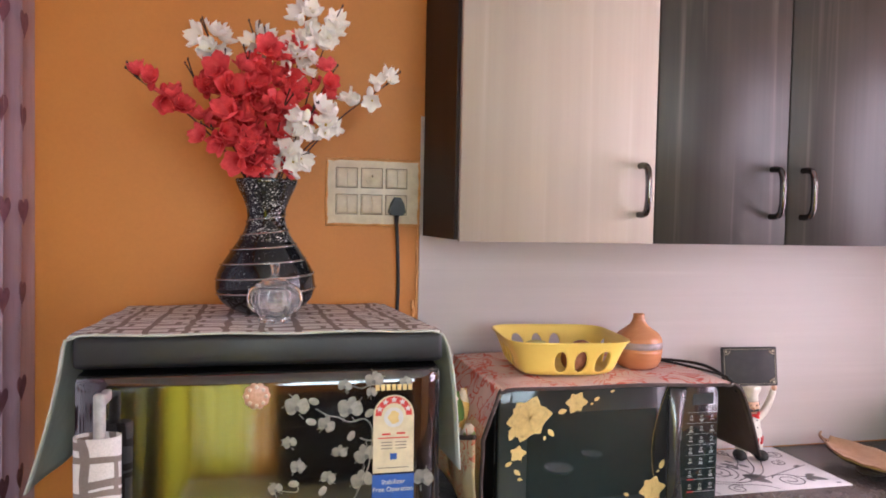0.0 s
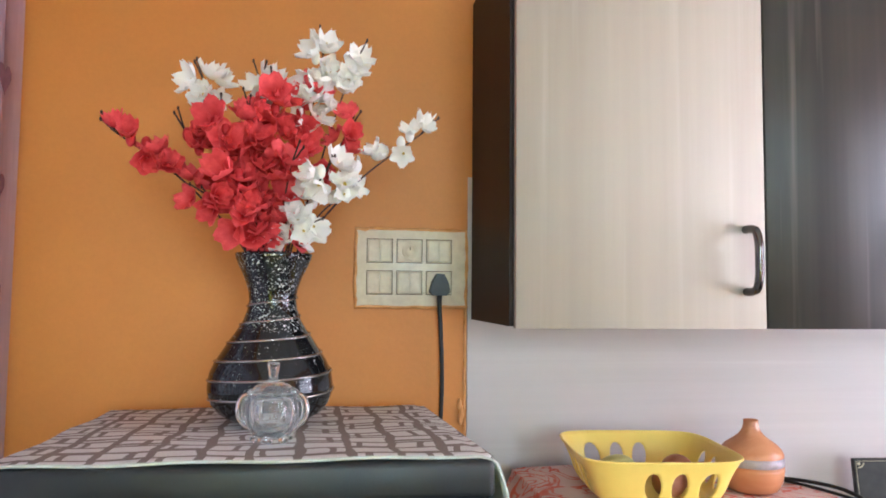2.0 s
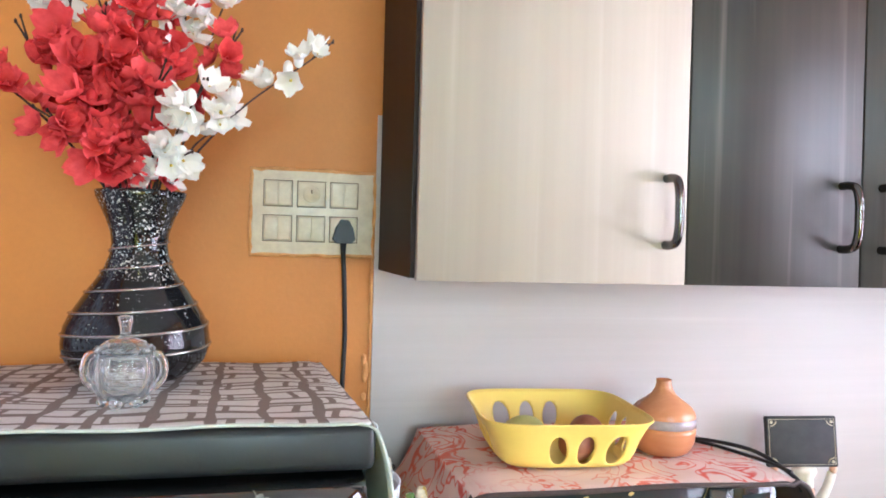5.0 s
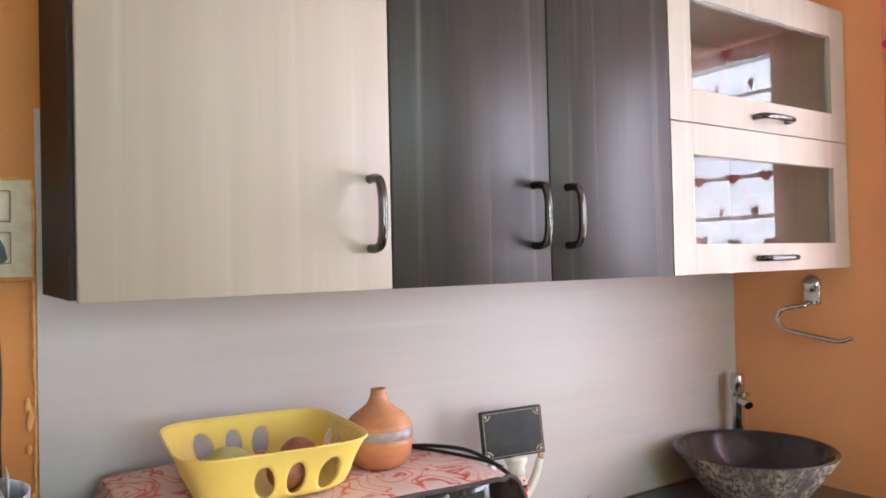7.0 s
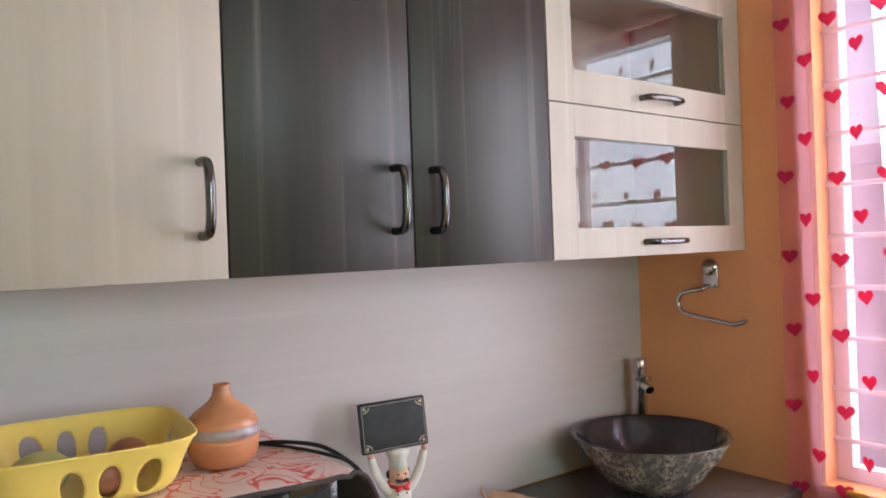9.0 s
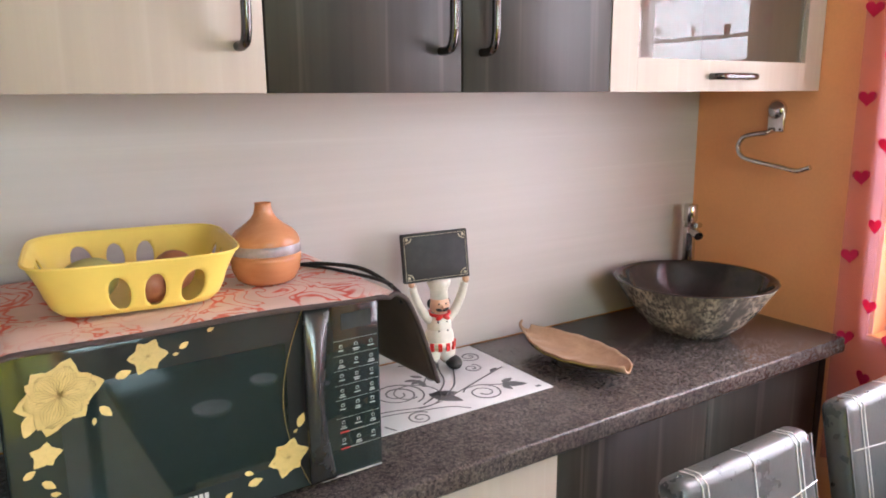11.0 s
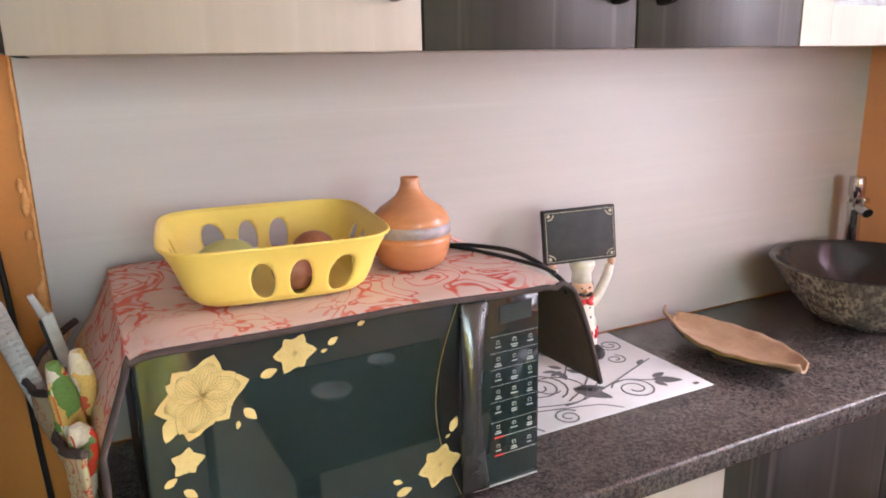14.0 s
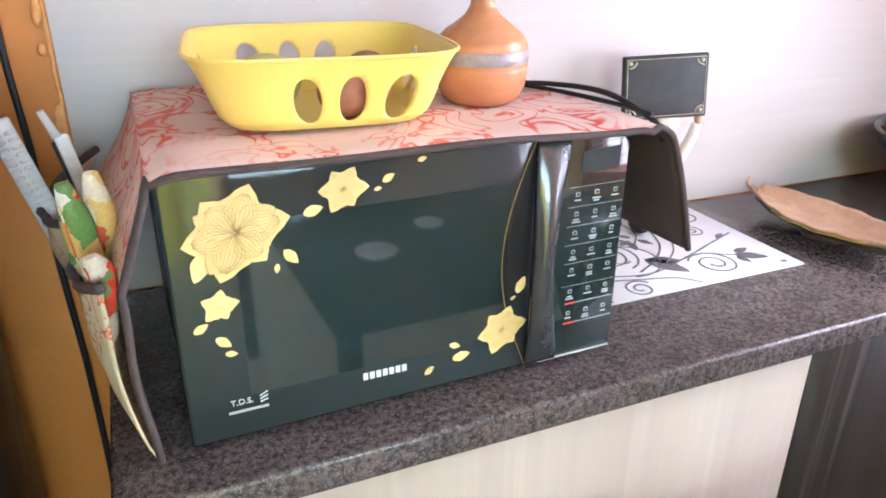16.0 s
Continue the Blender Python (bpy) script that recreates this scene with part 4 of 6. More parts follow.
half = [(0.03 * math.cos(a), 0.03 + 0.031 * math.sin(a)) for a in [k * math.pi / 12 for k in range(13)]] + [(0.02 * math.cos(a), 0.03 + 0.02 * math.sin(a)) for a in [math.pi - k * math.pi / 12 for k in range(13)]]
part("red_arch", flat(half, 0.0004), RED_INK, lab).location = (0, -0.0007, 0)
for k in range(5):
    a = radians(25 + 32.5 * k)
    star = [((0.0055 if i % 2 == 0 else 0.0024) * math.sin(i * math.pi / 5), (0.0055 if i % 2 == 0 else 0.0024) * math.cos(i * math.pi / 5)) for i in range(10)]
    part("star", flat(star, 0.0003), WHITE_INK, lab).location = (0.0255 * math.cos(a), -0.0012, 0.03 + 0.0255 * math.sin(a))
part("seal", flat([(0.016 * math.cos(k * math.pi / 12), 0.027 + 0.016 * math.sin(k * math.pi / 12)) for k in range(24)], 0.0004), WHITE_INK, lab).location = (0, -0.0007, 0)
part("seal_mark", flat([(0.009 * math.cos(k * math.pi / 5) * (1.2 if k % 2 else 0.8), 0.027 + 0.011 * math.sin(k * math.pi / 5)) for k in range(10)], 0.0003), GOLD_INK, lab).location = (0, -0.0012, 0)
for x, z, w, h, m in ((-0.012, 0.0, 0.014, 0.003, RED_INK), (0.012, 0.001, 0.014, 0.003, RED_INK), (0, -0.006, 0.05, 0.0018, RED_INK), (-0.011, -0.013, 0.018, 0.0012, GREY_LINE), (0.012, -0.013, 0.018, 0.0012, GREY_LINE), (-0.011, -0.018, 0.018, 0.0012, GREY_LINE), (0.012, -0.018, 0.018, 0.0012, GREY_LINE), (-0.011, -0.023, 0.018, 0.0012, GREY_LINE), (0.012, -0.023, 0.018, 0.0012, GREY_LINE), (0, -0.036, 0.011, 0.01, BLUE_INK), (0, -0.054, 0.05, 0.0012, GREY_LINE)):
    part("printed_bar", flat([(x - w / 2, z - h / 2), (x + w / 2, z - h / 2), (x + w / 2, z + h / 2), (x - w / 2, z + h / 2)], 0.0003), m, lab).location = (0, -0.0007, 0)
blue = thing("blue_sticker", "blue sticker with white lettering below the energy label", "sticker", (0.452, 0, 1.083))
blue.matrix_world = stuck(0.452, 1.083, 0.0012)
part("paper", flat([(-0.034, -0.04), (0.034, -0.04), (0.034, 0.022), (-0.034, 0.022)]), BLUE_INK, blue)
for text, z in (("Stabilizer", 0.01), ("Free Operation", -0.002)):
    part("lettering", lettering(text, 0.0105), WHITE_INK, blue).location = (0, -0.0012, z)


def wordmark(parent, w, h, mat, at):
    """A row of seven block shapes standing in for a maker's mark."""
    for k in range(7):
        x = -w / 2 + w * (k + 0.5) / 7
        part("mark", flat([(x - w * 0.052, -h / 2), (x + w * 0.052, -h / 2), (x + w * 0.052, h / 2), (x - w * 0.052, h / 2)], 0.0006), mat, parent).matrix_basis = at


wordmark(fridge, 0.062, 0.0095, GOLD_INK, stuck(0.452, 1.245, 0.0008))
fh = part("handle", box(0.016, DY - 0.05, 0.95, 0.032, DY - 0.034, 1.262, 0.006, 3), SILVER_INK, fridge, "silver door handle")
for z in (0.96, 1.24):
    part("bracket", box(0.018, DY - 0.036, z, 0.03, DY + 0.012, z + 0.016, 0.003), SILVER_INK, fh)
solo("handle_cover", sheet(lambda u, v: (0.02 + 0.032 * math.cos(2 * math.pi * u), DY - 0.036 + 0.02 * math.sin(2 * math.pi * u) * (1 + 0.05 * math.sin(9 * v)), 0.98 + 0.22 * v), 28, 12, 0.0015, (0.17, 0.212)), BAND_CLOTH, "barred cloth sleeve wrapped round the fridge handle", "handle cover")

# cover on the fridge top
CX0, CX1, CY0, CY1, CZ = FX0 - 0.006, FX1 - 0.003, FY + 0.012, 1.715, FTOP + 0.002


def cover_place(u, v):
    x, y, z = cover_level(u, v)
    return (x - 0.026 * v * max(0.0, (x - CX0) / (CX1 - CX0)), y, z - 0.012 * v)


def cover_level(u, v):
    """u runs across from the one hem over the top to the other; v from front to back."""
    drop_l, drop_r, wide = 0.24, 0.255, CX1 - CX0
    total = drop_l + wide + drop_r
    s = u * total
    y = CY0 + (CY1 - CY0) * v
    if s < drop_l:
        d = drop_l - s
        out = min(d, 0.02) * 0.3 + 0.05 * (d / drop_l) ** 1.5 * (1.0 - 0.6 * v)
        return (CX0 - out - 0.003 * math.sin(14 * v), y - 0.012 * (d / drop_l), CZ - max(0, d - 0.006))
    if s < drop_l + wide:
        x = CX0 + s - drop_l
        e = min(x - CX0, CX1 - x)
        return (x, y, CZ - 0.007 * max(0, 1 - e / 0.02) ** 2 + 0.0012 * math.sin(31 * x + 17 * y) * min(1, e / 0.03) + 0.0012)
    d = s - drop_l - wide
    out = 0.024 * (1 - math.exp(-d / 0.04)) + 0.035 * d + 0.004 * math.sin(9 * v + 2) * d / drop_r
    y2 = y - 0.012 * (d / drop_r) * (1 - v)
    return (CX1 - 0.003 + out, y2, CZ - 0.94 * max(0, d - 0.004) * (1 - 0.2 * v))


fc = thing("fridge_cover", "pale woven fridge cover with taupe bars draped over the top", "cover", (0, 0, 0))
bm = sheet(cover_place, 90, 30, 0.0025, (1.14, 0.6))
for f in bm.faces:
    p = f.calc_center_median()
    f.material_index = 2 if p.x > CX1 + 0.002 and p.z < CZ - 0.012 and p.y > CY0 + 0.055 and f.normal.x > 0 else 1 if p.z < CZ - 0.012 and (p.y < CY0 + 0.085 - 0.02 * (CZ - p.z) or (f.normal.x < 0) == (p.x > 0.2)) else 0
part("cloth", bm, [BAND_CLOTH, LINING, SIDE_CLOTH], fc)
hem = [Vector(cover_place(k / 80, 0.0)) + Vector((0, -0.0015, -0.001)) for k in range(81)]
part("binding", tube(hem, 0.0022, 6), LINING, fc, "pale green binding along the front hem")
for a, b, z0, z1 in ((0.1, 0.36, 0.42, 0.86), (0.37, 0.64, 0.28, 0.8)):
    def pocket(u, v, a=a, b=b, z0=z0, z1=z1):
        s = (0.24 + (CX1 - CX0) + 0.255 * (z1 + (z0 - z1) * v)) / (0.24 + CX1 - CX0 + 0.255)
        p = Vector(cover_place(s, a + (b - a) * u))
        return p + Vector((0.004 + 0.03 * math.sin(math.pi * u) ** 0.7 * (0.35 + 0.65 * v), 0, 0))
    part("pocket", sheet(pocket, 14, 10, 0.002, (0.16, 0.11)), SIDE_CLOTH, fc)
for y, z, m in ((1.27, 1.23, WHITE_INK), (1.31, 1.235, material("folded paper", (0.5, 0.48, 0.44), None, (40, 40, 40), rough=0.7)), (1.43, 1.27, HANDLE_WHITE)):
    solo("folded_paper", box(CX1 + 0.018, y + 0.05, z - 0.1, CX1 + 0.02, y + 0.1, z + 0.01, 0.001, 1), m, "folded papers tucked in the fridge cover pocket", "paper")

# ---- vase and silk flowers ----
VX, VY, VZ = 0.246, 1.525, CZ - 0.0022
vase = thing("vase", "black glazed vase with silver flecks and wire rings", "vase", (VX, VY, VZ))
vase.scale = (0.98, 0.98, 1.0)
outer = [(0.0, 0), (0.05, 0), (0.062, 0.004), (0.08, 0.014), (0.092, 0.028), (0.0985, 0.045), (0.099, 0.056), (0.096, 0.077), (0.088, 0.094), (0.078, 0.109), (0.067, 0.126), (0.056, 0.141), (0.046, 0.157), (0.0395, 0.175), (0.0375, 0.19), (0.0395, 0.206), (0.046, 0.225), (0.053, 0.242), (0.0585, 0.255), (0.06, 0.262)]
inner = [(r - 0.004, z) for r, z in outer[:8:-1] if z > 0.16]
bm = lathe(outer + [(0.0585, 0.264)] + inner + [(0.0, 0.165)], 56, lambda a, k, r: r * (1 + (0.03 * math.cos(6 * a) if 17 <= k <= 21 else 0)))
for f in bm.faces:
    f.material_index = 0 if f.calc_center_median().z > 0.146 else 1
part("body", bm, [VASE, VASE_LOW], vase)


def vase_r(z):
    for (r0, z0), (r1, z1) in zip(outer[1:], outer[2:]):
        if z0 <= z <= z1:
            return r0 + (r1 - r0) * (z - z0) / (z1 - z0)
    return 0.05


part("wire", tube([((vase_r(z) + 0.0008) * math.cos(a), (vase_r(z) + 0.0008) * math.sin(a), z) for a, z in [(k * 0.155 + 2.6, 0.034 + 0.166 * k / 236) for k in range(237)]], 0.0021, 6), WIRE, vase, "silver wire wound round the vase")

bq = thing("silk_flowers", "bunch of coral red and white silk blossom twigs", "flowers", (VX, VY, VZ + 0.176))
bq.scale = (1.035, 1.035, 1.035)


def blossom_mesh(name, mat, seed, open_up):
    rnd = random.Random(seed)
    bm = bmesh.new()
    layers = [(5, 0.026, open_up)] + ([(4, 0.0185, open_up + 0.5)] if mat is RED_PETAL and seed % 2 else [])
    for layer, (n, length, lift) in enumerate(layers):
        for k in range(n):
            a = 2 * math.pi * (k + 0.5 * layer) / n + rnd.uniform(-0.16, 0.16)
            curl, own, cup = rnd.uniform(-0.003, 0.003), length * rnd.uniform(0.9, 1.08), rnd.uniform(0.004, 0.008)
            grid = []
            for i in range(8):
                t = 1 - (1 - i / 7) ** 1.5
                wid = (0.0143 if mat is RED_PETAL else 0.0124) * max(0.14, math.sin(math.pi * min(1.0, t ** 0.82))) ** 0.62 * (1 - 0.3 * layer)
                for j in range(5):
                    s = (j - 2) / 2
                    rr = 0.002 + own * t * (1 - 0.06 * s * s)
                    zz = math.sin(lift) * rr * (0.7 + 0.6 * t) + cup * s * s * (0.3 + t) + curl * t ** 3 + 0.0006 * math.sin(4 * s + 6 * t + k)
                    grid.append(bm.verts.new(Matrix.Rotation(a, 3, "Z") @ Vector((rr * math.cos(lift * 0.7), s * wid, zz))))
            for i in range(7):
                for j in range(4):
                    f = bm.faces.new((grid[i * 5 + j], grid[i * 5 + j + 1], grid[i * 5 + j + 6], grid[i * 5 + j + 5]))
                    f.smooth = True
    base = len(bm.faces)
    merge(bm, ball(0.003, 0.003, 0.0045, 6, 4), Matrix.Translation((0, 0, 0.004)))
    bm.faces.ensure_lookup_table()
    for f in bm.faces[base:]:
        f.material_index = 1
    return mesh_of(name, bm, [mat, STAMEN if mat is WHITE_PETAL else RED_PETAL])


MESHES = {c: [blossom_mesh("blossom", m, 5 + k, 0.3 + 0.24 * k) for k in range(4)] for c, m in (("r", RED_PETAL), ("w", WHITE_PETAL))}
BUD = {c: mesh_of("bud", ball(0.007, 0.007, 0.011, 10, 8), m) for c, m in (("r", RED_PETAL), ("w", WHITE_PETAL))}
# colour, tip (across, height above the mouth, towards the wall), where blossoms begin, how many, bow outwards
STEMS = [("r", -0.236, 0.185, -0.08, 0.45, 10, 0.6, 0.95), ("r", -0.14, 0.2, -0.06, 0.6, 6, 0.7, 0.95), ("r", -0.08, 0.205, -0.1, 0.4, 10, 0.9, 1.05), ("r", -0.035, 0.225, -0.12, 0.25, 14, 1.0, 1.05), ("r", 0.0, 0.255, -0.08, 0.35, 13, 1.0, 1.05),
         ("r", 0.046, 0.255, -0.06, 0.35, 12, 0.9, 1.05), ("r", 0.122, 0.215, -0.06, 0.55, 7, 0.8, 1.0), ("r", 0.03, 0.14, -0.12, 0.1, 10, 0.8, 1.05), ("r", -0.095, 0.09, -0.1, 0.15, 8, 0.8, 1.0), ("r", -0.035, 0.06, -0.1, 0.05, 8, 0.9, 1.0), ("r", -0.06, 0.12, -0.12, 0.1, 10, 0.8, 1.05),
         ("w", -0.112, 0.28, -0.06, 0.78, 8, 0.9, 0.95), ("w", -0.025, 0.285, -0.04, 0.84, 6, 1.0, 0.9), ("w", 0.075, 0.33, -0.08, 0.58, 15, 1.0, 1.0), ("w", 0.125, 0.318, -0.06, 0.64, 11, 0.9, 1.0), ("w", 0.238, 0.205, -0.08, 0.42, 12, 0.6, 0.82),
         ("w", 0.083, 0.13, -0.13, 0.1, 9, 0.8, 0.98), ("w", 0.115, 0.1, -0.09, 0.12, 9, 0.7, 0.9), ("w", 0.06, 0.05, -0.1, 0.05, 6, 0.7, 0.92)]
rnd = random.Random(21)
for c, dx, dz, dy, begin, count, bow, size in STEMS:
    top = Vector((dx * 0.97, dy * 0.7, dz * 0.97 + 0.078))
    foot = Vector((dx * 0.06, dy * 0.1, -0.02))
    mouth = Vector((max(-0.035, min(0.035, dx * 0.3)), max(-0.03, min(0.03, dy * 0.5)), 0.078))
    mid = mouth.lerp(top, 0.5) + Vector((-dx * 0.12 * (1 - bow), 0, 0.02 * bow))
    line = spline([foot, mouth, mid, top], 10)
    stem = part("twig", tube(line, 0.0022, 6, 0.5), TWIG, bq)
    for k in range(round(count * (0.8 if c == "r" else 0.9))):
        f = begin + (0.97 - begin) * (k + rnd.uniform(-0.3, 0.3)) / max(1, round(count * 0.8) - 1)
        f = min(max(f, 0.02), 0.97)
        q = mouth.lerp(top, f) if f < 0 else line[min(len(line) - 1, int(10 + f * 20))]
        d = Vector((rnd.gauss(0, 1), -abs(rnd.gauss(0.5, 0.8)), rnd.gauss(0.3, 0.7))).normalized()
        at = q + d * rnd.uniform(0.006, 0.02)
        at.z = max(at.z, 0.104)
        rot = (d + Vector((0, -0.2, 0.4))).to_track_quat("Z", "Y").to_matrix().to_4x4()
        b = part("blossom", MESHES[c][rnd.randrange(4)], None, bq)
        b.matrix_basis = Matrix.Translation(at) @ rot @ Matrix.Rotation(rnd.uniform(0, 6), 4, "Z") @ Matrix.Scale(size * (0.98 if c == "r" else 0.94) * rnd.uniform(0.8, 1.12), 4)
    for k in range(2):
        d = ((top - line[-4]).normalized() + Vector((rnd.uniform(-0.5, 0.5), rnd.uniform(-0.5, 0.5), rnd.uniform(-0.2, 0.4)))).normalized()
        tip = top + d * rnd.uniform(0.012, 0.034)
        part("twig", tube([line[-2], tip], 0.0015, 5, 0.8, bm=merge(bmesh.new(), ball(0.002, 0.002, 0.0034, 6, 4), Matrix.Translation(tip))), TWIG, bq)
    for k in range(2):
        part("bud", BUD[c], None, bq).matrix_basis = Matrix.Translation(line[-3 - 2 * k] + Vector((rnd.uniform(-0.012, 0.012), -0.01, rnd.uniform(-0.006, 0.01))))

# ---- crystal jar ----
jar = thing("sugar_bowl", "cut crystal sugar bowl with handles and a knobbed lid", "bowl", (0.264, 1.34, CZ + 0.001))
jar.scale = (0.94, 0.94, 0.99)
flute = lambda a, k, r: r * (1 + (0.1 if 3 <= k <= 7 else 0.05) * abs(math.cos(6 * a)))
part("bowl", lathe([(0.0, 0.008), (0.018, 0.006), (0.025, 0.01), (0.032, 0.02), (0.036, 0.034), (0.0355, 0.048), (0.032, 0.057), (0.033, 0.064), (0.0305, 0.065), (0.0285, 0.057), (0.031, 0.046), (0.031, 0.034), (0.025, 0.022), (0.0, 0.015)], 96, flute), CRYSTAL, jar)
for k in range(6):
    a = math.pi * k / 3 + 0.3
    part("foot", ball(0.0085, 0.0085, 0.0065, 10, 6), CRYSTAL, jar).location = (0.023 * math.cos(a), 0.023 * math.sin(a), 0.0065)
for k in range(12):
    a = math.pi * k / 6
    part("rim_point", ball(0.0045, 0.0045, 0.006, 8, 6), CRYSTAL, jar).location = (0.0315 * math.cos(a), 0.0315 * math.sin(a), 0.065)
for s in (-1, 1):
    part("handle", tube(spline([(s * 0.032, 0, 0.06), (s * 0.041, 0, 0.058), (s * 0.0455, 0, 0.046), (s * 0.044, 0, 0.032), (s * 0.034, 0, 0.022)], 5), 0.0058, 10), CRYSTAL, jar)
part("lid", lathe([(0.0, 0.064), (0.028, 0.066), (0.029, 0.069), (0.022, 0.076), (0.011, 0.08), (0.006, 0.083), (0.0062, 0.09), (0.0078, 0.097), (0.009, 0.104), (0.0065, 0.106), (0.0, 0.106)], 72, lambda a, k, r: r * (1 + 0.05 * abs(math.cos(6 * a)))), CRYSTAL, jar)

for piece in jar.children:
    piece.visible_shadow = False

# ---- switch plate, plug and cable ----
SX0, SX1, SZ0, SZ1 = 0.386, 0.616, 1.5, 1.66
sw = thing("switch_board", "ivory electric switch plate smeared with orange wall paint", "switch", (0, WALL_Y, 0))
part("plate", box(SX0, -0.009, SZ0, SX1, 0.0, SZ1, 0.004, 3), PLATE, sw)
rnd = random.Random(9)
loop = []
for (xa, za), (xb, zb) in (((SX0, SZ0), (SX1, SZ0)), ((SX1, SZ0), (SX1, SZ1)), ((SX1, SZ1), (SX0, SZ1)), ((SX0, SZ1), (SX0, SZ0))):
    n = 14
    loop += [(xa + (xb - xa) * i / n + rnd.uniform(-0.0018, 0.0018), -0.005 + rnd.uniform(-0.002, 0.001), za + (zb - za) * i / n + rnd.uniform(-0.0018, 0.0018)) for i in range(n)]
part("paint_smear", tube(loop, 0.004, 6, closed=True), SMEAR, sw, "uneven orange paint round the plate")
kinds = (("switch", "knob", "switch"), ("switch", "switch", "socket"))
for row in range(2):
    for col in range(3):
        cx, cz = 0.4345 + 0.0618 * col, 1.6155 - 0.0655 * row
        w, h = 0.0255, 0.0235
        mod = part("module", box(cx - w, -0.0125, cz - h, cx + w, -0.0088, cz + h, 0.0015, 2), PLATE, sw)
        fr = bmesh.new()
        for a in ((cx - w - 0.0016, cz - h - 0.0016, cx + w + 0.0016, cz - h), (cx - w - 0.0016, cz + h, cx + w + 0.0016, cz + h + 0.0016), (cx - w - 0.0016, cz - h, cx - w, cz + h), (cx + w, cz - h, cx + w + 0.0016, cz + h)):
            box(a[0], -0.0096, a[1], a[2], -0.0088, a[3], bm=fr)
        part("joint", fr, PLATE_GAP, mod)
        kind = kinds[row][col]
        if kind == "switch":
            for k in (-1, 1):
                rk = part("rocker", box(cx + (0.0008 if k > 0 else -w + 0.002), -0.0155, cz - h + 0.002, cx + (w - 0.002 if k > 0 else -0.0008), -0.0125, cz + h - 0.002, 0.001, 2), PLATE, mod)
        elif kind == "knob":
            bm = lathe([(0.0, 0), (0.016, 0), (0.016, 0.003), (0.0145, 0.0045), (0.0125, 0.0035), (0.011, 0.006), (0.0, 0.007)], 28)
            bm.transform(Matrix.Translation((cx, -0.0125, cz)) @ Matrix.Rotation(radians(90), 4, "X"))
            part("knob", bm, PLATE, mod)
            part("tick", box(cx - 0.001, -0.0202, cz + 0.001, cx + 0.001, -0.0193, cz + 0.008), PLATE_GAP, mod)
plug = thing("power_plug", "black three-pin plug and cord in the wall socket", "plug", (0.5575, WALL_Y - 0.0126, 1.546))
part("body", flat([(-0.021, -0.014), (-0.014, -0.022), (0.014, -0.022), (0.021, -0.014), (0.017, 0.006), (0.008, 0.022), (-0.006, 0.023), (-0.015, 0.008)], 0.026), RUBBER, plug)
part("strain_relief", tube([(0, -0.014, -0.02), (0, -0.014, -0.05)], 0.006, 10, 0.7), RUBBER, plug)
part("cord", tube(spline([(0, -0.014, -0.045), (0.004, -0.01, -0.1), (0.008, -0.004, -0.2), (0.006, -0.001, -0.32), (0.012, -0.001, -0.45), (0.016, -0.003, -0.62), (0.022, -0.002, -0.8), (0.02, -0.003, -1.05), (0.0, -0.02, -1.4)], 8), 0.0046, 8), RUBBER, plug, "thin black cord")

# ---- microwave details ----
part("window", box(0.062, -0.0008, 0.062, 0.352, 0.0, 0.246), OVEN_GLASS, mdoor, "brighter mirror-like viewing window")


def petal_outline(length, width, notch=0.0):
    """A pointed petal with a slightly ragged edge; notch makes the tip raggeder."""
    pts = [(0, 0)]
    for k in range(1, 14):
        t = k / 14
        pts.append((-width * math.sin(math.pi * t ** 0.85) ** 0.8 * (1 + (0.04 + notch) * math.sin(15 * t)), length * t))
    pts.append((0.04 * width, length * (1 + 0.5 * notch)))
    for k in range(13, 0, -1):
        t = k / 14
        pts.append((width * math.sin(math.pi * t ** 0.85) ** 0.8 * (1 + (0.04 + notch) * math.cos(13 * t)), length * t))
    return pts


def gold_flower(x, z, r, petals, turn, lines):
    for k in range(petals):
        a = turn + 360 * k / petals
        scale = 1.0 + 0.13 * math.sin(2.3 * k)
        p = part("gold_petal", flat(petal_outline(r * scale, r * (0.44 if r > 0.03 else 0.43), 0.08), 0.0006 + 0.00008 * (k % 3)), GOLD_INK, mdoor)
        p.matrix_basis = pose(x - 0.008, -0.0009, z, 0, a, 0)
        for j in range(-lines, lines + 1):
            line = [(j * r * 0.085 * math.sin(math.pi * t), -0.00105, r * scale * (0.02 + 0.85 * t)) for t in (0, 0.25, 0.5, 0.75, 0.95)]
            part("petal_vein", tube(line, r * 0.004 + 0.00002, 4), GOLD_LINE, p)


def gold_leaf(x, z, length, turn):
    part("gold_leaf", flat(petal_outline(length, length * 0.27), 0.0004), GOLD_INK, mdoor).matrix_basis = pose(x - 0.008, -0.0009, z, 0, turn, 0)


